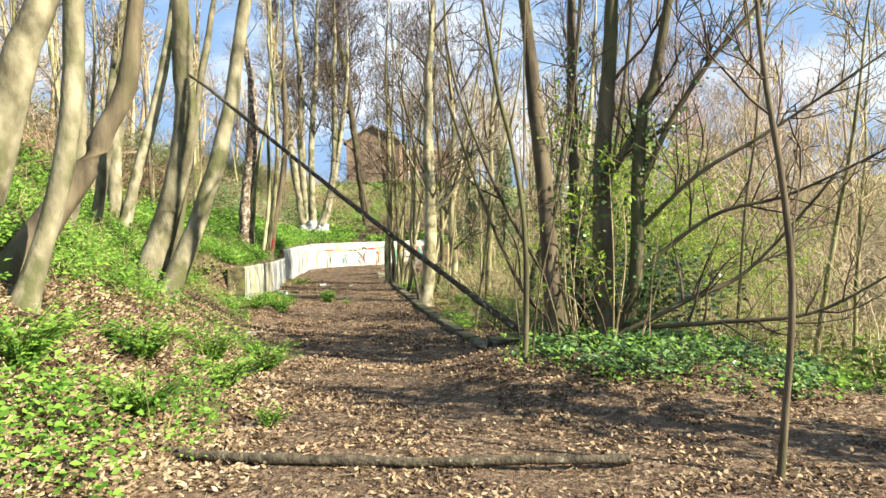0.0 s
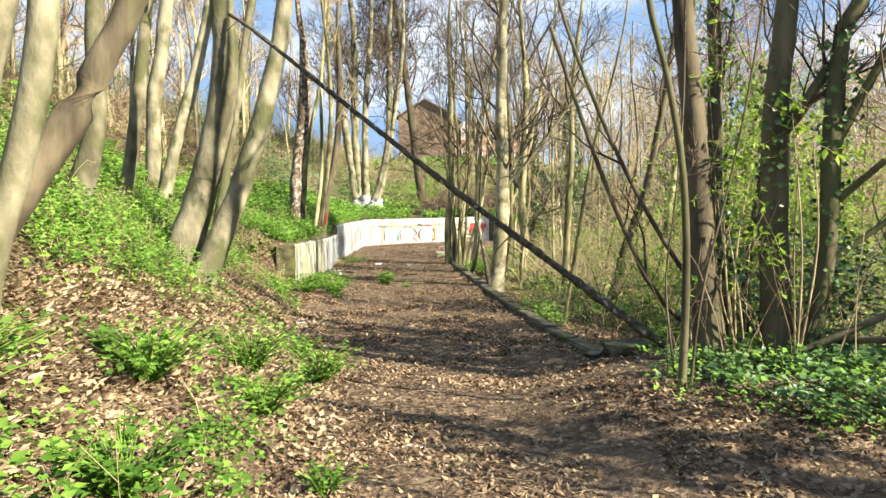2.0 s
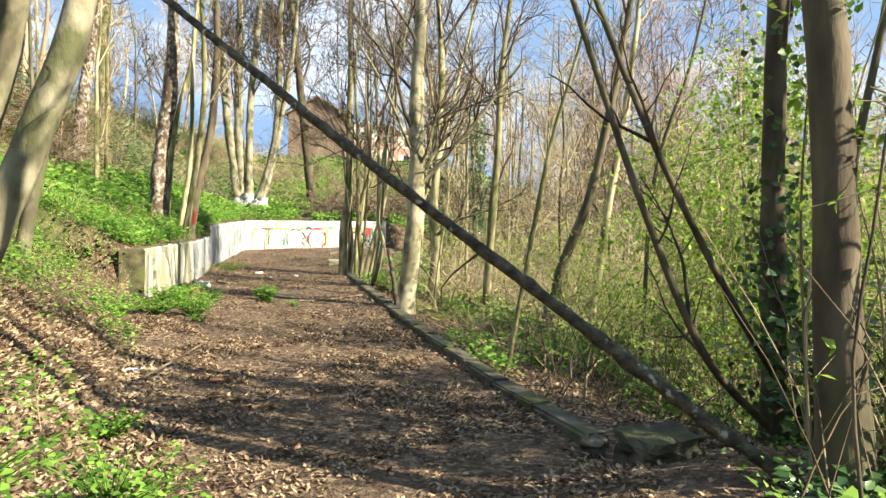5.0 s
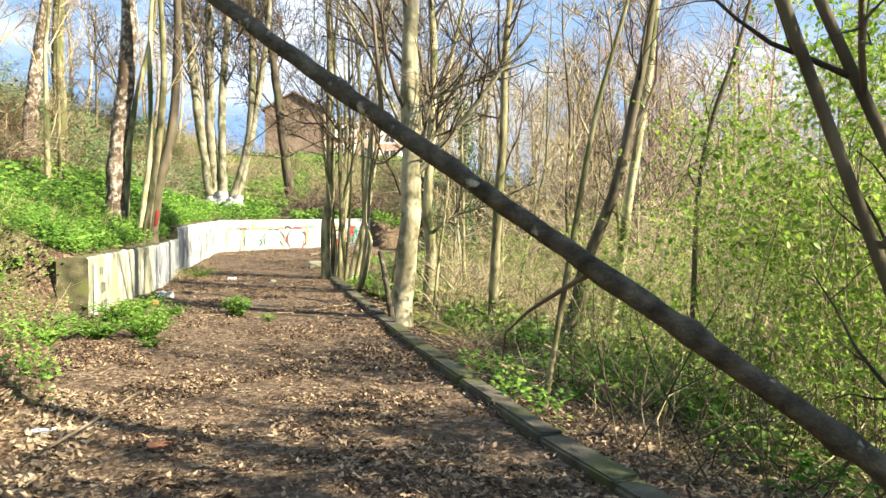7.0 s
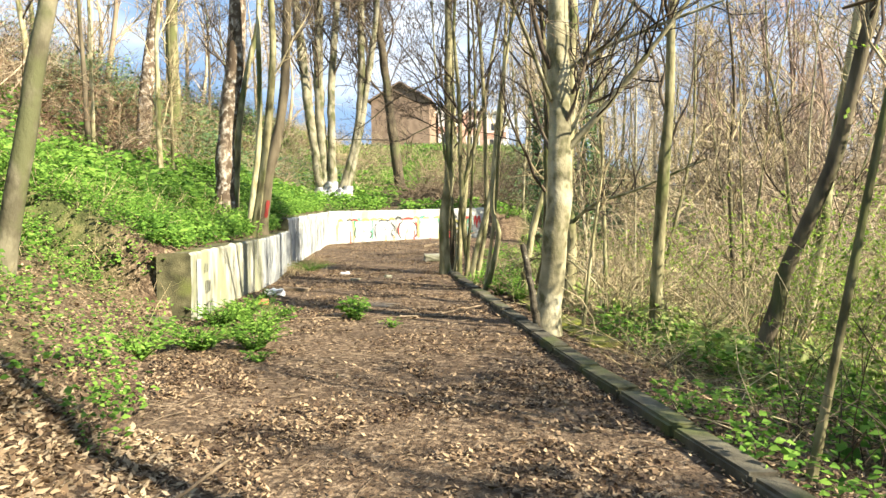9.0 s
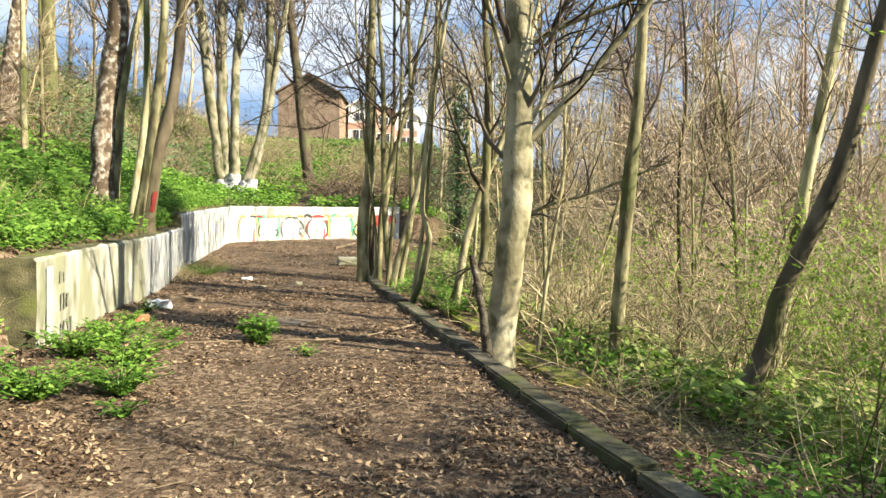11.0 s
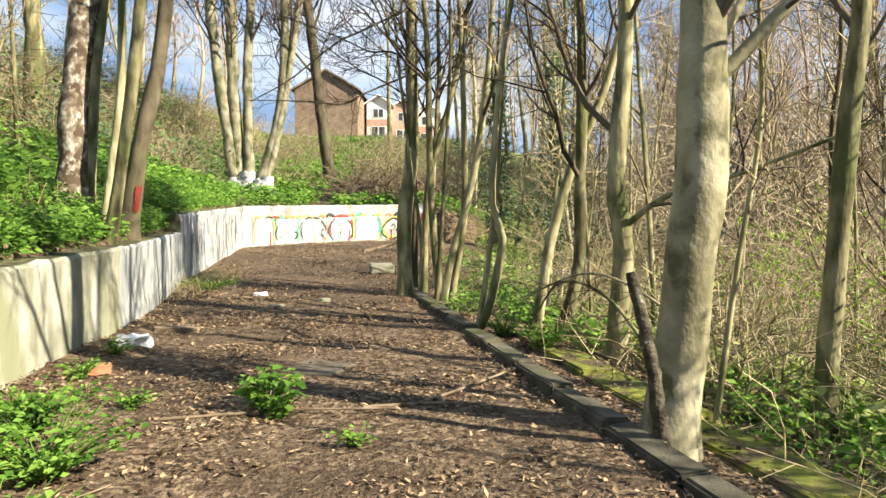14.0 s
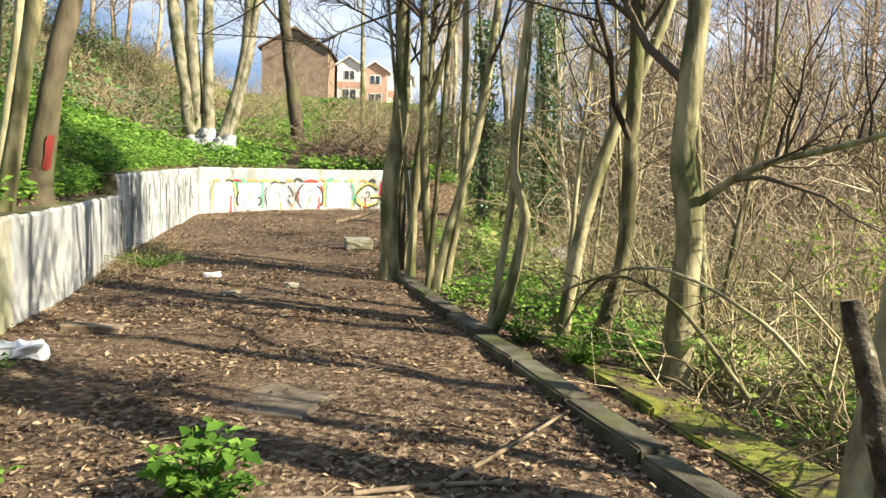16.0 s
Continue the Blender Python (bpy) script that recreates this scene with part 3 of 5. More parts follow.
# ---- trees ----
npr0 = np.random.default_rng(4)
SPRAY_PALE = material("pale_paint", [(.10, .095, .08), (.34, .35, .36), (.58, .59, .62)], 8, 8, .85, .4, 30)
def stem_line(points, r0, r1, top, rng, steps=7):
    """A trunk's centre line and radii: through its places, then on upwards to its top."""
    pts = [np.array(p, float) for p in points]
    d = unit(pts[-1] - pts[-2])
    base = pts[0].copy()
    ground = soil(base[0], base[1])
    if base[2] > ground:
        base = base - unit(pts[1] - pts[0]) * (base[2] - ground) / max(.3, unit(pts[1] - pts[0])[2])
    pts[0] = base - np.array([0, 0, .12])
    fixed = len(pts)
    z, gap = pts[-1][2], max(0.8, (top - pts[-1][2]) / 4)
    while z < top - .1:
        d = unit(d + np.array([0, 0, .35]) + rng.normal(0, .07, 3))
        pts.append(pts[-1] + d * gap / max(d[2], .4))
        z = pts[-1][2]
    line = curve_through(pts, steps)
    cut = (fixed - 1) * steps
    far = np.r_[0, np.cumsum(np.linalg.norm(np.diff(line, axis=0), axis=1))]
    step = np.linspace(0, far[-1], max(10, int(far[-1] / .22)))
    line = np.stack([np.interp(step, far, line[:, i]) for i in range(3)], 1)
    k = len(line)
    rad = np.interp(step, [0, far[min(cut, len(far) - 1)], far[-1] + 1e-3], [r0, r1, .012 if top > points[-1][2] else r1])
    rad = rad * (1 + (.6 if r0 > .08 else .3) * np.exp(-step / (r0 * 1.7 + .05)))
    lumps = rng.normal(0, 1, (k, 4))
    lumps = (lumps + np.roll(lumps, 1, 0) + np.roll(lumps, -1, 0)) / 3
    rad = rad * (1 + .055 * lumps[:, 3])
    line[1:-1] += lumps[1:-1, :3] * r0 * .09
    return line, rad


def tree(name, label, stems, bark, twig, top, seed, limbs=7, reach=1.0, group="", category="tree", bare_to=0.3, fine=1.0, extra=(), twig_r=.004, bushy=13, reach_extra=1.1):
    rng = np.random.default_rng(seed)
    root = thing(name, tuple(np.array(stems[0][0][0])), label, category, group)
    crown = []
    for points, r0, r1 in stems:
        line, rad = stem_line(points, r0, r1, top * rng.uniform(.9, 1.05), rng)
        part("trunk", mesh("trunk", *tubes(line[None], rad[None], 14 if r0 > .06 else 8, .065, rng), bark, True), root)
        tall = line[-1, 2] - line[0, 2]
        lp, lr = sprout(line[None], rad[None], max(2, int(limbs)), tall * .22 * reach, .62, .35, rng, 7, bare_to, .5, .14)
        bp, br = sprout(lp, lr, int(7 * fine), tall * .10 * reach, .6, .22, rng, 5, .2, .6, .2)
        tp, tr = sprout(bp, br, int(5 * fine), tall * .055 * reach, .6, .15, rng, 3, .15, .7, .22)
        crown += [tubes(lp, lr, 5), tubes(bp, np.maximum(br, twig_r * 1.3), 4), tubes(tp, np.maximum(tr, twig_r), 3)]
    for points, r0, r1 in extra:
        line = curve_through(points, 6)
        rad = np.linspace(r0, r1, len(line))
        part("branch", mesh("branch", *tubes(line[None], rad[None], 8, .05, rng), bark, True), root)
        if np.linalg.norm(line[-1] - line[0]) < .6:
            continue
        bp, br = sprout(line[None], rad[None], bushy, reach_extra * reach, .55, .2, rng, 6, .2, .6, .16)
        tp, tr = sprout(bp, br, 6, .4, .6, .12, rng, 4, .15, .7, .22)
        crown += [tubes(bp, br, 4), tubes(tp, np.maximum(tr, .0025), 3)]
    part("crown", mesh("crown", *joined(*crown), twig, True), root, "bare twigs in early spring")
    return root


# the pale trunk beside the kerb
tree("tree", "smooth pale tree trunk with knots beside the kerb",
     [([(1.70, 18.40, -0.04), (1.83, 18.39, 1.18), (1.88, 18.38, 1.85), (1.89, 18.39, 2.77), (1.86, 18.40, 3.88)], .18, .135),
      ], BARK_BEECH, TWIG_DARK, 11, 1, 17, 1.1, bare_to=.22,
     extra=[([(1.88, 18.39, 2.35), (2.56, 18.27, 3.12), (3.10, 18.15, 3.80), (3.81, 17.97, 4.71)], .05, .02),
            ([(1.79, 18.40, 3.40), (2.24, 18.33, 3.65), (2.68, 18.24, 3.83), (3.81, 17.97, 4.17)], .045, .015),
            ([(1.88, 18.40, 2.46), (2.22, 18.57, 3.05), (2.47, 18.52, 3.49), (2.84, 18.51, 4.39)], .036, .014),
            ([(1.77, 18.29, 3.10), (1.34, 17.54, 4.06), (0.92, 16.90, 4.71)], .03, .012)])
tree("tree", "slender pale straight tree in the marsh", [([(3.28, 19.5, -.35), (3.32, 19.47, 1.18), (3.45, 19.4, 3.27)], .10, .07)],
     BARK_PALE, TWIG_DARK, 10, 2, 14, 1.1, bare_to=.2)
tree("sapling", "thin crooked sapling beside the pale trunk", [([(2.21, 19.0, -.08), (2.34, 18.95, 1.13), (2.48, 18.9, 2.25)], .026, .018)],
     BARK_PALE, TWIG_PALE, 3.8, 3, 6, .8, fine=.6)
tree("tree", "mossy tree with pale patches in the marsh", [([(2.16, 21.8, -.09), (2.21, 21.78, 1.29), (2.13, 21.81, 2.0), (2.2, 21.79, 3.48)], .125, .093)],
     BARK_PALE, TWIG_DARK, 11, 4, 14, 1.1, bare_to=.2, extra=[([(2.2, 21.75, 1.5), (2.6, 21.4, 1.85), (3.2, 21.0, 2.05), (4.2, 20.4, 2.5)], .04, .014)])
tree("tree", "two leaning pale stems from one root",
     [([(1.34, 22.8, .13), (1.47, 22.78, .96), (1.62, 22.75, 1.73), (1.88, 22.7, 2.52), (2.23, 22.64, 3.4)], .075, .05),
      ([(1.51, 22.3, .05), (1.77, 22.24, .91), (1.8, 22.23, 1.73), (1.8, 22.24, 3.6)], .08, .057)], BARK_PALE, TWIG_DARK, 10, 5, 11, 1.0, bare_to=.2)
tree("tree", "two crooked thin stems beside the kerb",
     [([(.54, 22.5, .19), (.75, 22.48, .55), (.9, 22.47, 1.36), (.77, 22.48, 1.75), (.81, 22.48, 2.65), (.9, 22.47, 3.64)], .056, .036),
      ([(.58, 22.7, .15), (.7, 22.69, .81), (.82, 22.68, 1.82), (.9, 22.67, 3.14)], .04, .027)], BARK_PALE, TWIG_PALE, 8, 6, 6, .7)
tree("coppiced_tree", "clump of pale coppiced stems on the kerb",
     [([(-.51, 25.6, .39), (-.55, 25.6, 1.43), (-.41, 25.61, 2.91), (-.43, 25.6, 4.51)], .125, .105),
      ([(.08, 25.3, .29), (-.07, 25.3, 1.85), (-.15, 25.3, 4.43)], .07, .048), ([(.11, 25.3, .33), (.28, 25.3, 1.07), (.65, 25.29, 2.51), (.87, 25.29, 4.46)], .07, .048),
      ([(.24, 25.5, .36), (.46, 25.49, 1.72), (.41, 25.5, 4.51)], .062, .045), ([(-.23, 26, .32), (-.17, 26, 2.12), (.15, 26.01, 3.4), (.43, 26.01, 4.66)], .066, .043),
      ([(-.41, 26.3, .25), (-.16, 26.31, 1.7), (.01, 26.32, 3.88)], .06, .04), ([(-.3, 25.4, .3), (-.25, 25.5, 1.2), (-.5, 25.5, 3.0)], .035, .025),
      ([(.0, 25.2, .3), (.1, 25.3, 1.6), (.22, 25.3, 4.0)], .04, .03)], BARK_PALE, TWIG_DARK, 11, 7, 10, 1.0, fine=1.0)
# limbs of the same clump that hang out over the path; dark bark paints their backlit shade
tree("tree", "mossy stem with limbs hanging over the path, darkened as if backlit", [([(-.38, 25.85, .36), (-.4, 25.8, 2.4), (-.42, 25.7, 5.0)], .06, .045)], BARK_DARK, TWIG_DARK, 9, 71, 10, 1.0, bare_to=.35, bushy=26, reach_extra=.9,
     extra=[([(-.42, 25.65, 5.1), (-.6, 25.2, 4.9), (-1.2, 25.2, 4.62), (-1.64, 25.2, 4.41), (-2.36, 25.2, 3.85), (-3.0, 25.2, 3.5)], .024, .008),
            ([(-.41, 25.7, 4.15), (-.73, 25.5, 4.35), (-1.11, 25.5, 4.37), (-1.62, 25.5, 4.6), (-2.5, 25.3, 4.9)], .02, .007),
            ([(-.41, 25.7, 4.05), (-1.14, 25.2, 3.63), (-1.51, 25.2, 3.45), (-2.15, 25.2, 3.5), (-3.09, 25.2, 3.52)], .016, .006),
            ([(-.41, 25.7, 3.6), (-.86, 25.4, 3.85), (-1.23, 25.4, 4.03), (-1.74, 25.4, 4.37), (-2.3, 25.3, 4.9)], .016, .006)])
# the bank behind the wall
tree("birch", "white flecked birch on the bank behind the wall", [([(-5.28, 24, 1.8), (-5.21, 24.04, 3.6), (-4.98, 24.16, 6.08)], .225, .165)],
     BARK_BIRCH, TWIG_DARK, 12, 8, 7, .8)
tree("coppiced_tree", "slim pale stems beside a birch",
     [([(-5.04, 24, 1.75), (-4.89, 24.07, 4.09), (-4.52, 24.25, 6.12)], .078, .058), ([(-3.99, 22.5, 1.41), (-3.77, 22.6, 2.93), (-3.62, 22.67, 4.48), (-3.61, 22.68, 5.52)], .08, .063),
      ([(-4.22, 22.8, 1.48), (-4.0, 22.9, 3.41), (-3.99, 22.91, 5.61)], .064, .05)], BARK_PALE, TWIG_PALE, 11, 9, 6, .7)
red_marked = tree("tree", "dark trunk with a red painted patch on the bank", [([(-4.25, 23.6, 1.6), (-4.05, 23.5, 2.6), (-3.72, 23.5, 4.0), (-3.6, 23.5, 6)], .13, .09)],
     BARK_DARK, TWIG_DARK, 10, 10, 6, .7)
tree("birch", "white birch high on the bank", [([(-10.19, 29, 3.72), (-10.08, 29.08, 5.42), (-9.8, 29.26, 8.03)], .22, .175)], BARK_BIRCH, TWIG_DARK, 14, 11, 7, .8)
tree("tree", "yellowish trunk high on the bank", [([(-11.25, 33, 4.2), (-11.3, 32.97, 7.71), (-11.27, 32.99, 9.45)], .25, .2)], BARK_PALE, TWIG_PALE, 15, 12, 8, .8)
far_clump = tree("coppiced_tree", "five mossy stems with a whitened base above the wall",
     [([(-8.26, 41, 2.77), (-8.78, 40.84, 6.52), (-9.45, 40.63, 12.36)], .24, .18), ([(-8.14, 41.1, 2.65), (-8.36, 40.93, 7.72), (-8.35, 40.94, 12.48)], .26, .19),
      ([(-7.79, 41, 2.77), (-7.78, 41, 7.74), (-7.44, 41.1, 12.54)], .21, .145), ([(-7.43, 41, 2.66), (-6.51, 41.26, 6.61), (-6.4, 41.29, 12.61)], .21, .145),
      ([(-7.19, 41, 2.78), (-6.58, 41.17, 5.41), (-5.88, 41.36, 9.75), (-5.59, 41.44, 12.67)], .18, .108)], BARK_GREY, TWIG_DARK, 19, 13, 13, 1.0, fine=1.2, twig_r=.012)
tree("tree", "brown leaning tree on the slope above the wall", [([(-5.26, 45, 2.94), (-5.79, 44.9, 7.26), (-6.27, 44.82, 11.26), (-6.63, 44.75, 13.93)], .27, .18)],
     BARK_DARK, TWIG_DARK, 19, 14, 34, 1.5, fine=1.4, twig_r=.012)
# the bank beside the first stretch
tree("tree", "twin pale trunks curving up from the bank",
     [([(-1.93, 11.2, .99), (-1.51, 11.46, 2.58), (-1.34, 11.57, 3.84), (-1.37, 11.55, 4.56)], .21, .16),
      ([(-1.55, 11, .76), (-1.01, 11.32, 2.13), (-.63, 11.54, 3.66), (-.51, 11.62, 4.55)], .15, .11)], BARK_GREY, TWIG_PALE, 12, 15, 7, .8, bare_to=.4)
tree("tree", "slim trunk behind twin trunks on the bank", [([(-3.55, 15.4, 1.5), (-3.25, 15.7, 3.9), (-2.95, 15.9, 6.1)], .10, .08)], BARK_GREY, TWIG_PALE, 10, 16, 6, .7)
tree("tree", "forked trunk, one half dark, on the bank",
     [([(-5.35, 16.2, 2.38), (-5.32, 16.22, 4.05), (-5.1, 16.36, 6.39)], .17, .14), ([(-5.12, 16.1, 2.2), (-4.86, 16.27, 3.47), (-4.45, 16.53, 5.25), (-4.26, 16.64, 6.45)], .14, .11)],
     BARK_GREY, TWIG_DARK, 13, 17, 7, .8)
tree("tree", "pale leaning trunk on the bank", [([(-2.71, 10.17, 1.7), (-2.51, 10.33, 2.64), (-2.45, 10.38, 4.21)], .14, .11)], BARK_GREY, TWIG_PALE, 11, 18, 7, .8, bare_to=.4)
tree("tree", "slim pale trunk higher on the bank", [([(-3.6, 12.6, 2.3), (-3.4, 12.6, 3.2), (-3.25, 12.7, 5.0)], .11, .09)], BARK_GREY, TWIG_PALE, 11, 19, 7, .8)
tree("tree", "grey trunk leaning far out from the bank", [([(-.76, 6.55, 1.29), (-.27, 6.93, 2.14), (-.03, 7.13, 2.78), (.12, 7.24, 3.19), (.19, 7.3, 4.07)], .15, .08)],
     BARK_DARK, TWIG_DARK, 9, 20, 5, .7, bare_to=.5)
tree("tree", "slim brown trunk at the foot of the bank", [([(-.22, 6.09, 1.05), (.05, 6.29, 2.22), (.13, 6.35, 2.98), (.14, 6.36, 3.73)], .095, .085)],
     BARK_GREY, TWIG_PALE, 10, 21, 5, .7, bare_to=.5)
tree("tree", "pale mossy trunk curving up from the bank", [([(-1.7, 7.29, 1.69), (-1.46, 7.49, 2.72), (-1.34, 7.6, 3.59), (-1.14, 7.76, 4.31)], .2, .16)],
     BARK_GREY, TWIG_PALE, 11, 22, 6, .7, bare_to=.5)
# the group at the edge of the path
stool_tree = tree("tree", "dark twin trunks rising from a rough stool",
     [([(4.93, 10.6, -.07), (4.87, 10.61, 2.21), (4.88, 10.61, 3.95)], .095, .07), ([(5.1, 10.3, 0), (5.12, 10.3, .9), (5.3, 10.3, 2.2)], .05, .03)],
     BARK_DARK, TWIG_DARK, 10, 23, 9, 1.0, bare_to=.3, fine=1.1, bushy=3,
     extra=[([(4.8, 10.4, .2), (4.2, 10.0, .75), (3.78, 9.9, 1.6), (3.42, 9.95, 2.6), (3.1, 10.05, 3.6)], .03, .018),
            ([(4.85, 10.5, .6), (4.38, 10.1, 1.13), (3.8, 10.05, 2.21), (3.28, 10.2, 3.6), (3.1, 10.3, 4.4)], .03, .016)])
front_tree = tree("tree", "thick brown trunk at the edge of the path",
     [([(4.49, 8.90, 0.27), (4.37, 8.92, 2.04), (4.26, 8.95, 3.41)], .12, .086)], BARK_DARK, TWIG_DARK, 9, 33, 4, .8, bare_to=.4, fine=.6)
front_sapling = tree("sapling", "thin brown stem in front of dark trunks", [([(4.07, 7.85, 0.29), (4.10, 7.84, 1.56), (3.99, 7.86, 2.49), (3.86, 7.89, 3.06)], .032, .024),
     ([(4.14, 7.93, 0.30), (4.22, 7.93, 0.93), (4.42, 7.93, 1.80)], .012, .007), ([(4.06, 7.97, 0.30), (3.98, 8.01, 1.01), (4.04, 8.01, 1.57)], .010, .006)], BARK_DARK, TWIG_DARK, 4.6, 24, 5, .7, fine=.6)
ivy_tree = tree("tree", "thick dark trunk clad in ivy",
     [([(5.07, 9.10, 0.25), (5.06, 9.10, 1.59), (5.05, 9.11, 2.28), (5.14, 9.07, 3.41)], .138, .09)], BARK_DARK, TWIG_DARK, 9, 25, 5, .9, bare_to=.3, fine=.7,
     extra=[([(5.06, 9.10, 2.26), (5.26, 9.04, 2.49), (5.45, 8.97, 2.83), (5.74, 8.93, 3.46)], .07, .03)])
dark_tree = tree("tree", "curved dark trunk beside an ivy clad tree",
     [([(5.21, 8.95, 0.33), (5.39, 8.89, 1.06), (5.45, 8.86, 2.24), (5.51, 8.84, 3.10), (5.62, 8.80, 3.30)], .085, .065)], BARK_DARK, TWIG_DARK, 8, 26, 6, 1.0, bare_to=.35, fine=.7, bushy=14,
     extra=[([(5.10, 8.65, 0.41), (5.88, 8.50, 0.84), (6.51, 8.39, 1.17), (7.36, 8.25, 2.14)], .036, .012), ([(5.36, 8.80, 0.51), (6.19, 8.27, 0.62), (7.01, 7.97, 0.74), (7.76, 7.75, 1.19)], .032, .01),
            ([(5.44, 8.87, 1.64), (6.04, 8.50, 2.24), (6.79, 8.27, 2.69), (7.98, 7.97, 3.51)], .032, .01), ([(5.45, 8.87, 1.19), (6.26, 8.72, 1.79), (7.08, 8.57, 2.01), (8.29, 8.27, 2.61)], .028, .01),
            ([(5.44, 8.87, 2.09), (5.81, 8.65, 2.91), (6.33, 8.50, 3.66), (7.01, 8.27, 4.41)], .045, .015)])
tree("sapling", "thin young stem with side twigs beside the path", [([(5.55, 5.02, -.13), (5.65, 4.99, .99), (5.62, 5.0, 1.79), (5.54, 5.02, 2.42), (5.51, 5.04, 2.95)], .027, .016)],
     BARK_DARK, TWIG_DARK, 4.6, 27, 7, 1.1, bare_to=.15, fine=.6)
tree("tree", "dark leaning tree over the marsh", [([(4.25, 17.94, .0), (4.42, 17.9, .5), (4.52, 17.83, 1.01), (4.93, 17.65, 2.22), (5.20, 17.54, 3.58)], .1, .07)], BARK_DARK, TWIG_DARK, 10, 28, 11, 1.0)
tree("tree", "pale slanting stem in the marsh", [([(5.45, 20, -.5), (5.74, 19.91, 1.78), (6.1, 19.75, 4.59)], .095, .069)], BARK_PALE, TWIG_PALE, 10, 29, 7, .8)
tree("sapling", "thin slanting sapling by the kerb", [([(3.22, 13.68, -.05), (3.47, 13.64, 1.4), (3.68, 13.61, 2.61), (3.92, 13.57, 3.51)], .031, .018)], BARK_PALE, TWIG_PALE, 5, 30, 6, .8, fine=.6)
tree("sapling", "thin sapling among fresh leaves", [([(5.45, 16, -.4), (5.56, 15.98, 2.33), (5.96, 15.83, 3.89)], .04, .026)], BARK_DARK, TWIG_DARK, 5.5, 31, 6, .8, fine=.7)


def slim_tree(x, y, tall, r, lean, bark, twig, seed, label, group, limbs=6, reach=.85):
    z = soil(x, y)
    a = seed * 2.4
    p = [(x, y, z), (x + lean * math.cos(a) * .4, y + lean * math.sin(a) * .4, z + tall * .2), (x + lean * math.cos(a), y + lean * math.sin(a), z + tall * .45)]
    return tree("tree", label, [(p, r, r * .65)], bark, twig, z + tall, seed, limbs, reach, group, fine=.8, twig_r=.006, bare_to=.18)


rnd = random.Random(11)
for i in range(18):
    y = rnd.uniform(23, 42)
    x = lerp(KERB, min(y, 38)) + rnd.uniform(1.2, 9)
    slim_tree(x, y, rnd.uniform(6, 11), rnd.uniform(.025, .065), rnd.uniform(-1.3, 1.3), rnd.choice([BARK_PALE, BARK_PALE, BARK_BEECH]), rnd.choice([TWIG_PALE, TWIG_PALE, TWIG_DARK]),
              100 + i, "slim bare tree in the wet wood", "slim trees in the marsh", 12, 1.15)
for i in range(7):
    y = rnd.uniform(12, 24)
    x = lerp(KERB, y) + rnd.uniform(4, 11)
    slim_tree(x, y, rnd.uniform(5, 8), rnd.uniform(.025, .06), rnd.uniform(-.6, .6), rnd.choice([BARK_PALE, BARK_DARK]), TWIG_PALE, 140 + i, "slim bare tree in the marsh", "slim trees in the marsh", 11, 1.15)
for i in range(20):
    y = rnd.uniform(11, 40)
    d = rnd.uniform(3, 10)
    slim_tree(lerp(TOE, min(y, 34)) - d, y, rnd.uniform(7, 11), rnd.uniform(.04, .09), rnd.uniform(-.9, .9), rnd.choice([BARK_PALE, BARK_DARK, BARK_PALE]),
              rnd.choice([TWIG_PALE, TWIG_DARK]), 170 + i, "bare tree on the bank", "trees on the bank", 9, 1.0)
for i in range(10):
    x, y = rnd.uniform(-6, 8), rnd.uniform(46, 70)
    slim_tree(x, y, rnd.uniform(9, 13), rnd.uniform(.1, .18), rnd.uniform(-.6, .6), BARK_PALE, TWIG_PALE, 200 + i, "bare tree on the far slope", "trees on the far slope")


def bare_shrubs(name, label, spots, twig, seed, tall, stems=16, spread=.6, sag=.06, thick=1.0):
    """Many-stemmed leafless bushes, too many to count."""
    rng = np.random.default_rng(seed)
    n = len(spots) * stems
    foot = np.repeat(np.array([(x, y, soil(x, y)) for x, y in spots]), stems, 0)
    size = tall * rng.uniform(.45, 1.1, n)
    way = unit(np.c_[rng.normal(0, spread, (n, 2)), np.ones(n)])
    P = np.empty((n, 6, 3))
    P[:, 0] = foot + np.c_[rng.normal(0, .15, (n, 2)), np.zeros(n)]
    for j in range(1, 6):
        way = unit(way + rng.normal(0, .26, (n, 3)) - np.array([0, 0, sag * j]))
        P[:, j] = P[:, j - 1] + way * (size / 5)[:, None]
    Rr = thick * rng.uniform(.008, .018, n)[:, None] * np.linspace(1, .35, 6)
    bp, br = sprout(P, Rr, 4, tall * .3, .6, .2, rng, 3, .25, .7, .2)
    tp, tr = sprout(bp, br, 1, tall * .18, .6, .15, rng, 2, .2, .8, .2)
    return tagged(new(name, mesh(name, *joined(tubes(P, Rr, 3), tubes(bp, np.maximum(br, .005 * thick), 3), tubes(tp, np.maximum(tr, .004 * thick), 3)), twig)), label, "shrubs", kind="stuff")


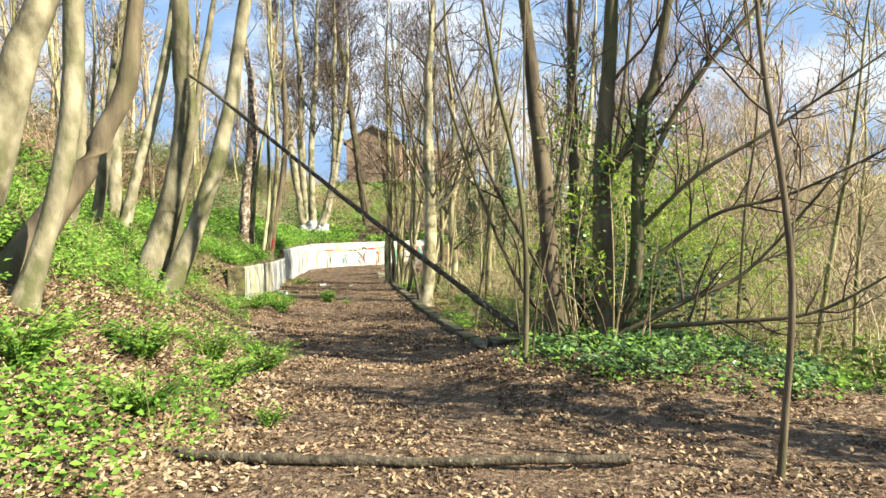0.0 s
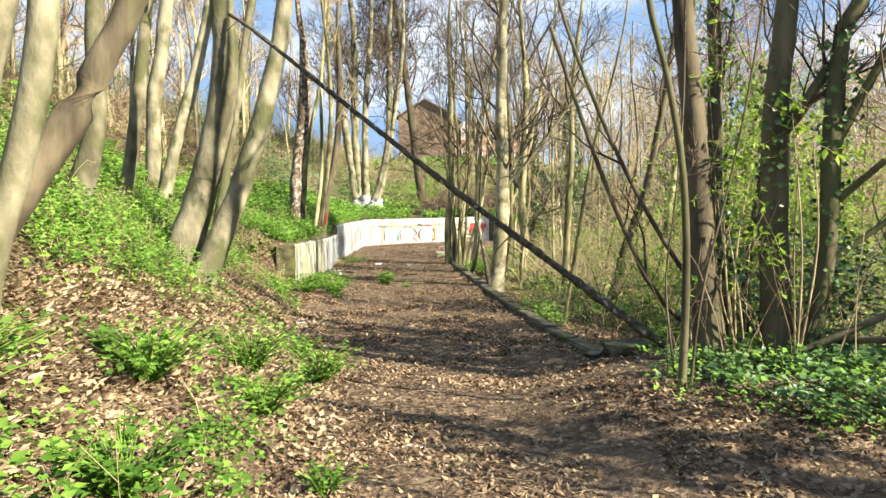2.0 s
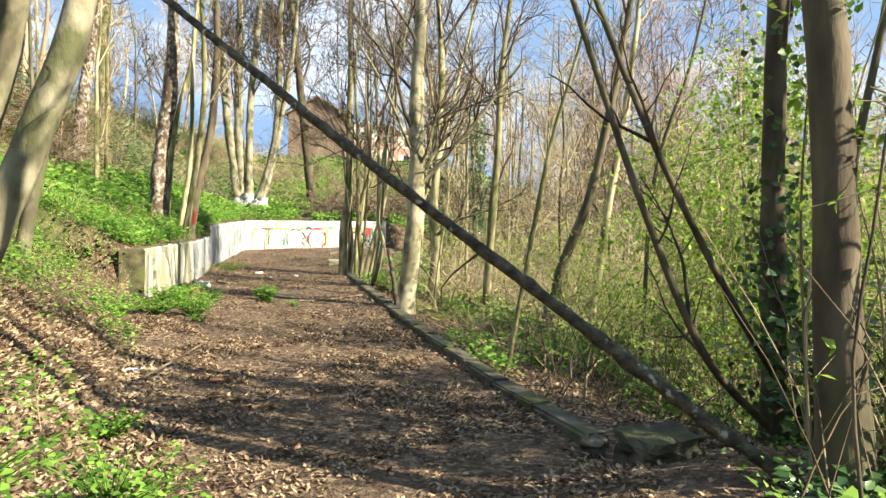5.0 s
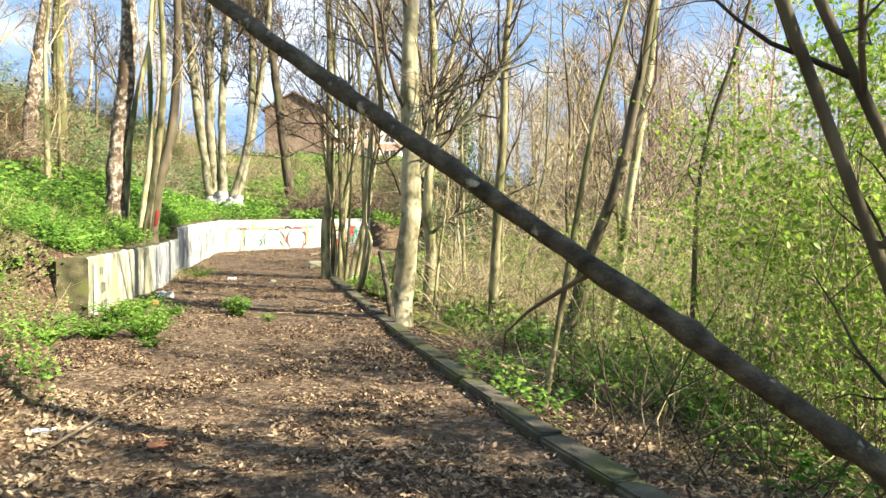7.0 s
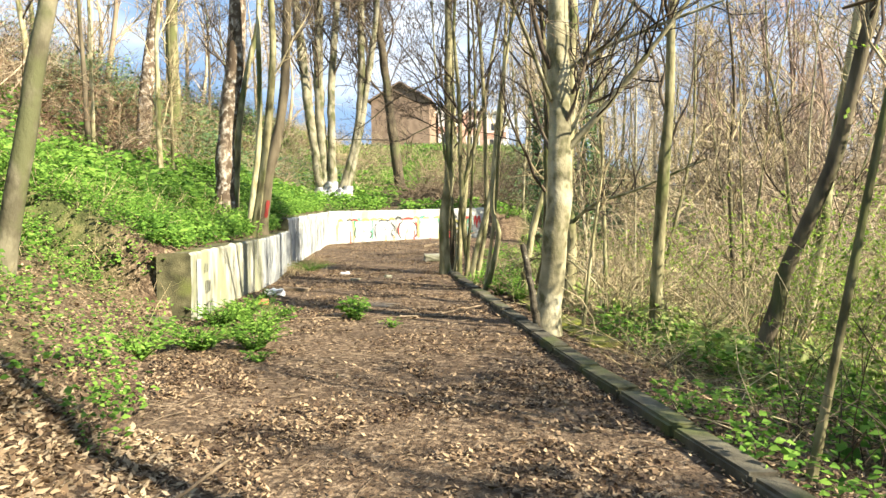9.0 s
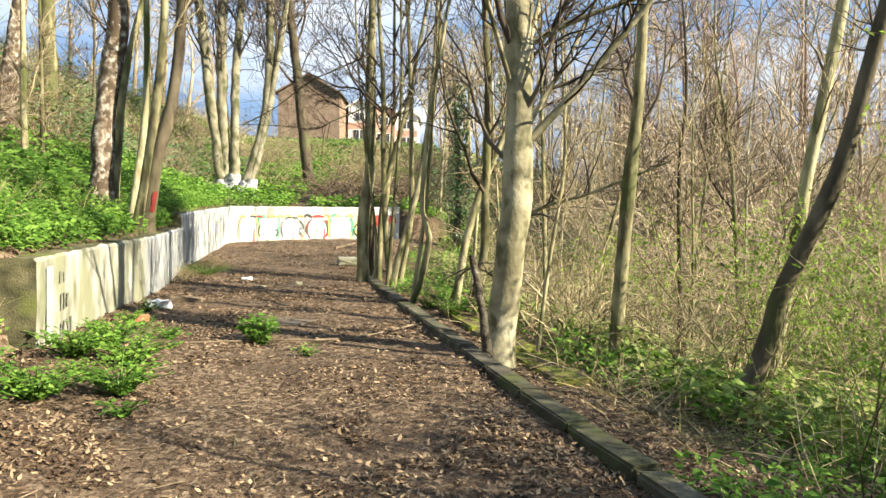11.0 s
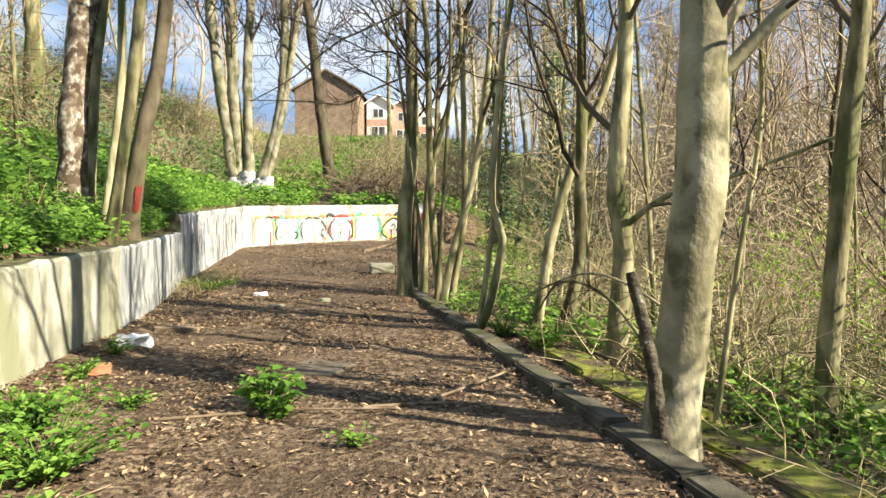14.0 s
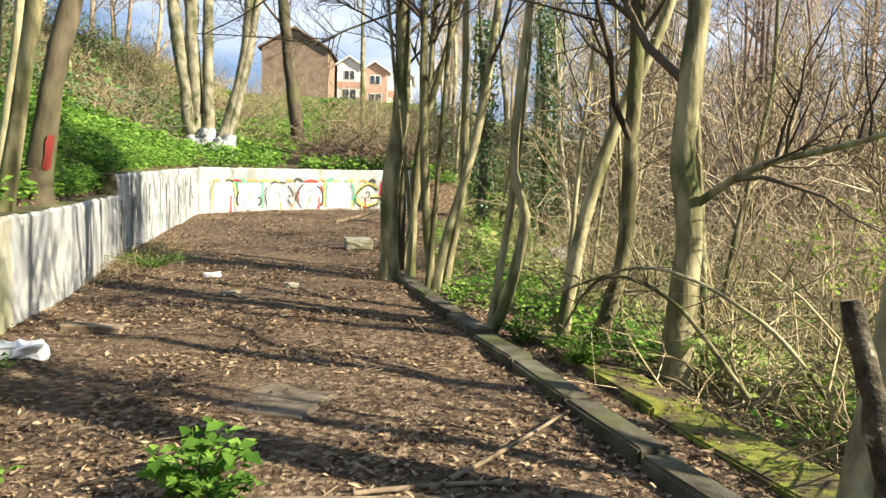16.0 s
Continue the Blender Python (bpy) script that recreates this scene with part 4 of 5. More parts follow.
def far_woods(name, label, spots, twig, seed, tall):
    """Distant bare woodland: trunks with a haze of fine branches."""
    rng = np.random.default_rng(seed)
    sets = []
    for x, y in spots:
        z, h = height(x, y), tall * rng.uniform(.7, 1.15)
        line = curve_through([(x, y, z - .2), (x + rng.normal(0, .3), y, z + h * .5), (x + rng.normal(0, .6), y, z + h)], 4)
        rad = np.linspace(.14, .02, len(line))
        lp, lr = sprout(line[None], rad[None], 12, h * .38, .6, .35, rng, 4, .12, .5)
        bp, br = sprout(lp, lr, 7, h * .17, .6, .25, rng, 3, .1, .6)
        tp, tr = sprout(bp, br, 1, h * .12, .6, .2, rng, 2, .1, .8)
        sets += [tubes(line[None], rad[None], 5), tubes(lp, lr, 3), tubes(bp, np.maximum(br, .014), 3), tubes(tp, np.maximum(tr, .013), 3)]
    return tagged(new(name, mesh(name, *joined(*sets), twig)), label, "woodland", kind="stuff")


rng0 = random.Random(21)
far_woods("far_woods", "brown bare woodland on the slope across the marsh", [(rng0.uniform(18, 62), rng0.uniform(12, 85)) for _ in range(85)], TWIG_FAR, 1, 8.5)
far_woods("far_woods", "reddish bare alder wood across the marsh", [(rng0.uniform(11, 20), rng0.uniform(42, 56)) for _ in range(16)], TWIG_RED, 2, 14)
far_woods("far_woods", "bare woodland behind the marsh", [(rng0.uniform(1, 30), rng0.uniform(47, 90)) for _ in range(52)], TWIG_FAR, 3, 10)
far_woods("far_woods", "bare woodland on the top of the bank", [(rng0.uniform(-30, -13), rng0.uniform(0, 60)) for _ in range(34)], TWIG_FAR, 4, 7.5)
rs = random.Random(77)
def marsh_spots(n, near, far, y0, y1):
    out = []
    while len(out) < n:
        y = rs.uniform(y0, y1)
        out.append((lerp(KERB, min(y, 38)) + rs.uniform(near, far), y))
    return out


bare_shrubs("bare_shrubs", "tangled leafless shrubs in the marsh", marsh_spots(24, 3.2, 11, 14, 42), TWIG_PALE, 1, 3.0)
bare_shrubs("bare_shrubs", "tall tangled leafless willow scrub beyond the marsh", marsh_spots(56, 8, 22, 12, 50), TWIG_FAR, 2, 4.4)
bare_shrubs("bare_shrubs", "leafless scrub beside the start of the path", [(rs.uniform(9.5, 24), rs.uniform(11, 28)) for _ in range(34)], TWIG_FAR, 3, 3.4)
bare_shrubs("bare_shrubs", "brown leafless scrub on the bank top", [(rs.uniform(-17, -8.5), rs.uniform(14, 62)) for _ in range(52)], TWIG_FAR, 4, 2.6)
bare_shrubs("bare_shrubs", "leafless scrub on the slope above the wall", [(rs.uniform(-14, 0), rs.uniform(43, 66)) for _ in range(44)], TWIG_PALE, 5, 3.0)
bare_shrubs("bare_shrubs", "dark leafless scrub behind the far wall", [(rs.uniform(0, 14), rs.uniform(41, 56)) for _ in range(42)], TWIG_DARK, 6, 4.2)
bare_shrubs("bare_shrubs", "low tangle of thin branches beside the mossy ledge", [(2.7, 19.8), (3.3, 20.6), (2.6, 21.3), (3.6, 22), (3.0, 23), (4.4, 21), (4.2, 19.4), (1.9, 24.5), (2.6, 25.5)], TWIG_PALE, 7, 1.6, 14)
bare_shrubs("bare_shrubs", "arching pale brown scrub crowding the marsh edge", marsh_spots(34, 5, 15, 20, 42), TWIG_FAR, 8, 5.8, 13, 1.1, .13)
bare_shrubs("bare_shrubs", "sweeping reddish brown scrub across the marsh", [(rs.uniform(9, 18), rs.uniform(24, 44)) for _ in range(14)], TWIG_RED, 9, 7.0, 13, .9, .12)
bare_shrubs("bare_shrubs", "dense pale brown twig canopy on the slope beyond the marsh", [(rs.uniform(10, 30), rs.uniform(34, 58)) for _ in range(46)], TWIG_FAR, 12, 10.0, 16, .75, .1, 2.6)
bare_shrubs("bare_shrubs", "pale drooping twig tangle between the marsh trees", [(lerp(KERB, y) + rs.uniform(2.8, 7), y) for y in [rs.uniform(19.5, 34) for _ in range(24)]], TWIG_PALE, 11, 4.2, 13, 1.5, .16)
bare_shrubs("bare_shrubs", "tall olive brown bramble and scrub on the bank behind the birch", [(lerp(TOE, min(y, 34)) - rs.uniform(4.6, 9), y) for y in [rs.uniform(24, 43) for _ in range(40)]], BRAMBLE, 10, 3.4, 15, .9, .14)
# whitened stem bases above the far wall
for k, (x, y, r) in enumerate(((-8.28, 40.95, .33), (-7.98, 41.05, .33), (-7.75, 40.95, .28), (-7.4, 40.95, .28), (-7.1, 40.95, .25))):
    z = soil(x, y)
    line = np.array([[(x, y, z - .1), (x, y, z + .2), (x - .02 + .02 * k, y, z + .42 + .1 * (k % 2)), (x - .03 + .03 * k, y, z + .55 + .16 * (k % 3))]])
    part("painted_base", mesh("painted_base", *tubes(line, np.array([[r * 1.9, r * 1.35, r * 1.0, r * .86]]), 12, .16, npr0), SPRAY_PALE, True), far_clump, "pale grey paint on the stem base")
    for _ in range(3):
        a, ln = npr0.uniform(3.3, 6.1), npr0.uniform(.35, .7)
        toe_at = (x + ln * math.cos(a), y + ln * math.sin(a))
        root = np.array([[(x, y, z + .5), (x + .5 * ln * math.cos(a), y + .5 * ln * math.sin(a), z + .3), (*toe_at, soil(*toe_at) - .02)]])
        part("painted_root", mesh("painted_root", *tubes(root, np.array([[.16, .13, .05]]), 8, .1, npr0), SPRAY_PALE, True), far_clump, "pale grey paint on a root")

# the whitened root crown that joins the stems
rings, around = 5, 18
v = []
for i in range(rings):
    for k in range(around):
        a = 2 * math.pi * k / around
        reach = (1.02 - .2 * i) * (1 + .22 * math.sin(3 * a + 1) + .12 * math.sin(7 * a))
        x, y = -7.72 + 1.0 * reach * math.cos(a), 40.95 + .5 * reach * math.sin(a)
        v.append((x, y, soil(x, y) - .06 + .5 * (i / (rings - 1)) ** .7 + .05 * math.sin(5 * a + 2 * i)))
idx = np.arange(rings * around).reshape(rings, around)
nxt = np.roll(idx, -1, axis=1)
part("root_crown", mesh("root_crown", v, np.stack([idx[:-1], nxt[:-1], nxt[1:], idx[1:]], -1).reshape(-1, 4), SPRAY_PALE, True), far_clump, "pale grey paint over the root crown")


# a red sprayed patch low on the dark trunk
v = []
for i in range(6):
    c = Vector((-4.235, 23.592, 1.68)).lerp(Vector((-4.16, 23.555, 2.04)), i / 5)
    for k in range(6):
        a = -.72 + (k / 5 - .5) * (.5 + .08 * math.sin(i * 2.1))
        v.append((c.x + .157 * math.cos(a), c.y + .157 * math.sin(a), c.z + .02 * math.sin(k * 1.9)))
idx = np.arange(36).reshape(6, 6)
f = np.stack([idx[:-1, :-1], idx[:-1, 1:], idx[1:, 1:], idx[1:, :-1]], -1).reshape(-1, 4)
part("painted_patch", mesh("painted_patch", v, f, SPRAY_RUST, True), red_marked, "red sprayed patch")


# ---- undergrowth ----
def scatter(count, x0, x1, y0, y1, keep, seed):
    """Places on the ground, kept by a rule on the plan."""
    r = random.Random(seed)
    out = []
    while len(out) < count:
        x, y = r.uniform(x0, x1), r.uniform(y0, y1)
        if keep(x, y, r):
            out.append((x, y, soil(x, y)))
    return np.array(out)


def plants(name, label, places, mat, rng, leaves=12, tall=.28, leaf=.09, category="plants", wide=.55, kind="stuff", lean=(.5, -.32, 1.0), plain=True):
    """Low leafy plants: leaves spread round short stems."""
    n = len(places)
    size = rng.uniform(.6, 1.3, n)
    base = np.repeat(places, leaves, 0)
    s = np.repeat(size, leaves)
    a = rng.uniform(0, 2 * np.pi, len(base))
    up = rng.random(len(base)) ** .7
    out = (1 - up * .45) * tall * wide * rng.uniform(.3, 1.2, len(base))
    pos = base + np.c_[np.cos(a) * out * s, np.sin(a) * out * s, up * tall * s]
    way = unit(np.c_[np.cos(a), np.sin(a), rng.uniform(-.25, .6, len(base))] + rng.normal(0, .2, (len(base), 3)))
    ln = leaf * s * rng.uniform(.6, 1.3, len(base))
    v, f = leaf_blades(pos, way, np.tile(lean, (len(base), 1)) + rng.normal(0, .25, (len(base), 3)), ln, ln * rng.uniform(.5, .85, len(base)), plain=plain)
    return tagged(new(name, mesh(name, v, f, mat)), label, category, kind=kind)


def on_bank(x, y, r):
    toe = lerp(TOE, y) if y < 35 or x > -6.46 else -6.46
    d = toe - x
    if y > 35:
        return d > .2 and x < .5 and r.random() < .85
    if d < .2 and y > 17.3:
        return False
    if d < 0:
        return False
    bare = noise.noise((x * .55, y * .55, 5))
    if ((x - .1) / 1.0) ** 2 + ((y - 7.1) / 2.1) ** 2 < 1 + .5 * bare:
        return r.random() < .03
    bare += .1 * smooth(12, 15, y) + .25 * smooth(.8, 2.2, d)
    if d > 4.0 + 1.6 * noise.noise((x * .6, y * .6, 15)):
        return r.random() < .16
    if y > 17.3:
        return r.random() < (1 if bare + .5 * noise.noise((x * 1.4, y * 1.4, 35)) > -.12 else .2)
    thick = .5 + .5 * smooth(.6, 2.2, d) - .34 * (1 - smooth(.9, 2.0, d)) * smooth(8.5, 10, y)
    return r.random() < thick * (1 if bare > -.12 + .2 * (1 - smooth(.8, 2.4, d)) else .12)


npr = np.random.default_rng(8)
plants("bank_plants", "lush green ground plants on the bank", scatter(5000, -7, 2.6, 0, 36, on_bank, 1), LEAF_BANK, npr, 32, .29, .047)
plants("bank_plants", "lush green ground plants further up the bank", scatter(3200, -16, -5, 8, 50, on_bank, 2), LEAF_BANK, npr, 14, .36, .125)
plants("bank_plants", "green plants on the slope above the wall", scatter(2300, -17, 1, 35, 66, lambda x, y, r: x < lerp(TOE, y) - .25 and (x > -9.6 or y > 54 or r.random() < .12) and noise.noise((x * .3, y * .3, 7)) > -.15 and not (-4.6 < x < 0 and 40.5 < y < 46), 3), LEAF_BANK, npr, 16, .36, .16)
plants("bank_plants", "green plants hanging over the top of the wall", scatter(900, -7, -2.8, 17.6, 35, lambda x, y, r: .06 < lerp(TOE, y) - x < .6, 20), LEAF_BANK, npr, 26, .24, .065)
plants("hillside_bushes", "green bushes on the hillside below the houses", scatter(300, -24, 0, 66, 99, lambda x, y, r: noise.noise((x * .2, y * .2, 17)) > -.25, 15), LEAF_BANK, npr, 60, .8, .34, "bushes", 1.1)
plants("hillside_bushes", "dark hedge below the houses", scatter(110, -22, -3, 94, 99, lambda x, y, r: True, 16), LEAF_IVY, npr, 70, .9, .35, "hedge", .8)
plants("bramble_bushes", "dark green bramble bushes on top of the bank", scatter(120, -17, -8.6, 25, 47, lambda x, y, r: noise.noise((x * .3, y * .3, 27)) > -.1, 21), LEAF_IVY, npr, 130, 1.3, .13, "bushes", .8)
plants("bramble_bushes", "dark green undergrowth behind the far wall", scatter(150, .5, 14, 41, 58, lambda x, y, r: noise.noise((x * .3, y * .3, 28)) > -.2, 22), LEAF_IVY, npr, 90, 1.3, .2, "bushes", .9)
plants("scrub_bushes", "olive green leafing scrub on the bank above the wall", scatter(150, -17, -9.4, 32, 52, lambda x, y, r: noise.noise((x * .4, y * .4, 37)) > -.25, 26), GRASS, npr, 80, 1.7, .075, "bushes", .6)
plants("ivy", "glossy ivy on the ground round the trees", scatter(360, 3.6, 9, 5.5, 11, lambda x, y, r: ((x - 5.7) / 1.6) ** 2 + ((y - 8.3) / 1.25) ** 2 < 1 + .6 * noise.noise((x, y, 2)) and noise.noise((x * 2.2, y * 2.2, 6)) > -.2, 4), LEAF_IVY, npr, 20, .15, .055)
# tangle added round the stool so that its shade falls on the path edge
plants("bramble_bushes", "dark bramble and ivy tangle added behind the dark trunks to cast shade", scatter(24, 4.6, 7, 9.3, 11.2, lambda x, y, r: ((x - 5.65) / .95) ** 2 + ((y - 10.2) / .65) ** 2 < 1, 25), LEAF_IVY, npr, 110, 1.05, .07, "bushes", .5)
plants("ground_plants", "young green shoots among the ivy", scatter(170, 3.6, 9, 5.5, 11, lambda x, y, r: ((x - 5.8) / 2.0) ** 2 + ((y - 8.3) / 1.5) ** 2 < 1, 18), LEAF_BANK, npr, 16, .2, .05)
plants("marsh_plants", "green plants along the foot of the kerb",
       scatter(400, 0, 6, 11, 34, lambda x, y, r: (.3 if y < 15 or y > 23.5 else 1.5) < x - lerp(KERB, y) < 2.8 and not 16 < y < 20.5 and noise.noise((x * .9, y * .5, 4)) > .0, 5), LEAF_BANK, npr, 24, .26, .06)
plants("marsh_plants", "green plants in the marsh",
       scatter(4300, 1, 18, 10, 42, lambda x, y, r: x - lerp(KERB, y) > 1.9 and noise.noise((x * .35, y * .35, 14)) > -.12, 6), GRASS, npr, 18, .42, .11)
plants("marsh_plants", "fresh light green plants in the marsh",
       scatter(2300, 1, 14, 10, 42, lambda x, y, r: x - lerp(KERB, y) > 1.2 and noise.noise((x * .5, y * .5, 24)) > -.08, 19), LEAF_BANK, npr, 18, .3, .085)


def thicket(name, label, places, mat, rng, tall, arch=.5, r=.006, k=4, sides=3, kind="stuff", category="undergrowth"):
    """Dry arching stems, each with a few side shoots."""
    n = len(places)
    way = unit(np.c_[rng.normal(0, arch, (n, 2)), np.ones(n)])
    size = tall * rng.uniform(.35, 1.15, n)
    P = np.empty((n, k, 3))
    P[:, 0] = places - np.array([0, 0, .03])
    bend = np.c_[rng.normal(0, arch * .45, (n, 2)), -rng.uniform(0, .35, n)]
    for j in range(1, k):
        way = unit(way + bend * .5 + rng.normal(0, .1, (n, 3)))
        P[:, j] = P[:, j - 1] + way * (size / (k - 1))[:, None]
    R = r * rng.uniform(.6, 1.4, n)[:, None] * np.linspace(1, .4, k)
    sp, sr = sprout(P, R, 1, tall * .4, .6, .1, rng, 2, .2, .8, .2)
    return tagged(new(name, mesh(name, *joined(tubes(P, R, sides), tubes(sp, np.maximum(sr, .002), 3)), mat)), label, category, kind=kind)


thicket("thicket", "dry tangled bramble and reed stems in the marsh",
        scatter(2000, 1, 14, 10.5, 40, lambda x, y, r: x - lerp(KERB, y) > .8 and r.random() < .35 + .65 * smooth(-.2, .3, noise.noise((x * .5, y * .5, 1))), 7), DRY_STEM, npr, 1.0, 1.2)
thicket("thicket", "tall fine dry stems in the marsh", scatter(700, 3, 20, 9, 40, lambda x, y, r: x - lerp(KERB, y) > 2.5, 8), DRY_STEM, npr, 1.6, .5, .007)
thicket("thicket", "dark twiggy scrub beside the kerb", scatter(420, 3.4, 9, 10.8, 15, lambda x, y, r: x - lerp(KERB, y) > .7, 9), TWIG_DARK, npr, 1.3, .45, .006)
thicket("thicket", "brown bramble scrub on top of the bank", scatter(2600, -19, -5, 5, 60, lambda x, y, r: lerp(TOE, min(y, 34)) - x > 4.2 + r.uniform(0, 1.8), 10), BRAMBLE, npr, 2.0, .7, .011)
thicket("thicket", "low arching dead bramble on the upper bank", scatter(2600, -15, -3, 6, 46, lambda x, y, r: 3.4 + r.uniform(0, 1) < lerp(TOE, min(y, 34)) - x < 9, 11), BRAMBLE, npr, 1.0, 1.5, .009)
thicket("thicket", "pale grass and scrub in the low meadow", scatter(2800, 8.5, 26, 4, 42, lambda x, y, r: True, 12), DRY_STEM, npr, .9, .45, .011)
thicket("thicket", "thin dry stalks among the bank plants", scatter(1300, -6, 2, 1, 35, on_bank, 13), DRY_STEM, npr, .6, .4, .004)
thicket("thicket", "low straw coloured bramble tangle beside the pale trunk", scatter(620, 2.2, 6.5, 15, 21, lambda x, y, r: x - lerp(KERB, y) > .95, 27), DRY_STEM, npr, .75, 1.6, .006)
thicket("dry_grass", "tuft of dry tan grass at the foot of the wall", scatter(420, -4.9, -2.9, 24.2, 28.5, lambda x, y, r: .1 < x - lerp(TOE, y) < .3 + 1.0 * r.random() * smooth(23.5, 26.5, y), 24), DRY_STEM, npr, .3, .7, .005)
thicket("suckers", "pale thin shoots at the foot of the dark trunks", scatter(30, 4.0, 5.6, 8.2, 9.6, lambda x, y, r: True, 23), SUCKER, npr, 1.5, .32, .007)
thicket("brush_pile", "heap of dead brown branches above the wall", scatter(620, -4.6, .2, 40.6, 46, lambda x, y, r: True, 14), WOOD_OLD, npr, 2.3, 1.6, .02)


def fresh_leaves(name, label, centres, spread, count, rng, mat=LEAF_YOUNG, leaf=.07):
    """Sprays of young leaves along fine shoots round each centre."""
    c = np.repeat(np.array(centres, float), count, 0)
    way = unit(rng.normal(0, 1, c.shape) + np.array([0, 0, .4]))
    P = np.empty((len(c), 4, 3))
    P[:, 0] = c + rng.normal(0, spread * .5, c.shape) * np.array([1, 1, .7])
    for j in range(1, 4):
        way = unit(way + rng.normal(0, .2, way.shape))
        P[:, j] = P[:, j - 1] + way * .16
    root = thing(name, tuple(centres[0]), label, "shrub")
    root.location.z = soil(centres[0][0], centres[0][1])
    stems = []
    for q in centres:
        foot = np.array([q[0] + rng.normal(0, .1), q[1] + rng.normal(0, .1), soil(q[0], q[1]) - .05])
        for _ in range(3):
            stems.append(curve_through([foot, (foot + q) / 2 + rng.normal(0, .15, 3), np.array(q) + rng.normal(0, spread * .4, 3)], 4))
    S = np.array(stems)
    tagged(part("stalk", mesh("stalk", *joined(tubes(S, np.tile(np.linspace(.012, .004, S.shape[1]), (len(S), 1)), 4), tubes(P[:, [0, 3]], np.full((len(P), 2), .0025), 3)), TWIG_PALE), root), kind="stuff")
    at = np.repeat(P.reshape(-1, 3), 3, 0)
    w2 = unit(rng.normal(0, 1, at.shape) + np.array([0, 0, .3]))
    ln = leaf * rng.uniform(.5, 1.3, len(at))
    part("foliage", mesh("foliage", *leaf_blades(at, w2, unit(rng.normal(0, .4, at.shape) + np.array([0, 0, 1.0])), ln, ln * .6, plain=True), mat), root, "fresh yellow-green leaves")
    return root


fresh_leaves("shrub", "shrub with fresh yellow-green leaves in the marsh", [(6.3, 15.5, 1.6), (7.0, 16.5, 2.3), (6.8, 15.0, .9), (7.6, 15.6, 1.5), (6.2, 16.8, 2.8), (7.6, 14.8, 2.4), (6.6, 14.2, 3.2), (7.2, 13.8, 1.4)], .95, 170, npr, LEAF_YOUNG, .065)
fresh_leaves("shrub", "young shrub greening near the kerb", [(5.2, 13.6, .5), (5.8, 13.2, .9), (4.7, 14.4, .4), (6.2, 13.9, .5), (5.4, 12.6, .5), (6.4, 12.6, .8)], .6, 90, npr, LEAF_YOUNG, .055)
fresh_leaves("shrub", "elder shoots in fresh leaf among dark trunks", [(4.65, 8.9, 1.9), (4.75, 8.8, 1.3), (5.15, 8.8, 2.2), (4.5, 9.1, 2.9)], .32, 13, npr)
fresh_leaves("shrub", "light green shrub behind the dark trunks", [(5.6, 13.2, 2.6), (6.0, 13.6, 3.4), (5.2, 13.4, 1.8), (6.4, 13.0, 1.7)], .7, 55, npr)
fresh_leaves("shrub", "green leafing shrub further along the marsh", [(9.5, 22, .8), (10.5, 23, 1.2), (8.8, 24, .9), (11, 20, 1)], .9, 60, npr, LEAF_YOUNG, .09)


sh = random.Random(91)
for k in range(5):
    y0 = 11.8 + 2.2 * k
    x0 = lerp(KERB, y0) + 2.6
    fresh_leaves("shrub", "thin tangled shrub coming into small green leaf", [(x0 + sh.uniform(0, 3.4), y0 + sh.uniform(-1, 1), sh.uniform(.2, 1.7)) for _ in range(6)], .75, 70, npr, LEAF_YOUNG, .045)


def ivy_on(tree_root, line, radius, count, rng, size=1.0):
    at = np.array(line)[rng.integers(0, len(line), count)] + rng.normal(0, .06 * size, (count, 3))
    a = rng.uniform(0, 2 * np.pi, count)
    o = np.c_[np.cos(a), np.sin(a), rng.normal(0, .3, count)]
    ln = rng.uniform(.05, .1, count) * size
    way = unit(np.c_[-np.sin(a), np.cos(a), rng.uniform(-1, .2, count)])
    v, f = leaf_blades(at + o * (radius * rng.uniform(.5, 1.3, count) + rng.uniform(0, .1, count))[:, None], way, unit(o), ln, ln * .85, plain=size > 1)
    part("ivy", mesh("ivy", v, f, LEAF_IVY), tree_root, "climbing ivy leaves")


ivy_on(ivy_tree, curve_through([(5.07, 9.1, .25), (5.06, 9.1, 1.6), (5.05, 9.1, 2.9)], 30), .1, 380, npr, .7)
ivy_on(dark_tree, curve_through([(5.21, 8.95, .3), (5.39, 8.89, 1.06), (5.45, 8.86, 2.24), (5.51, 8.84, 3.1)], 30), .1, 420, npr, .7)
ivy_on(dark_tree, curve_through([(5.45, 8.87, 2.2), (5.81, 8.65, 2.9), (6.33, 8.5, 3.66), (7.0, 8.27, 4.4)], 12), .1, 70, npr, .8)
ivy_on(stool_tree, curve_through([(5.0, 10.5, 0), (5.0, 10.5, .7), (4.9, 10.6, 1.3)], 30), .2, 420, npr)
ivy_on(stool_tree, curve_through([(4.9, 10.6, 1.3), (4.87, 10.61, 2.2), (4.88, 10.61, 4.4)], 30), .16, 420, npr, .8)

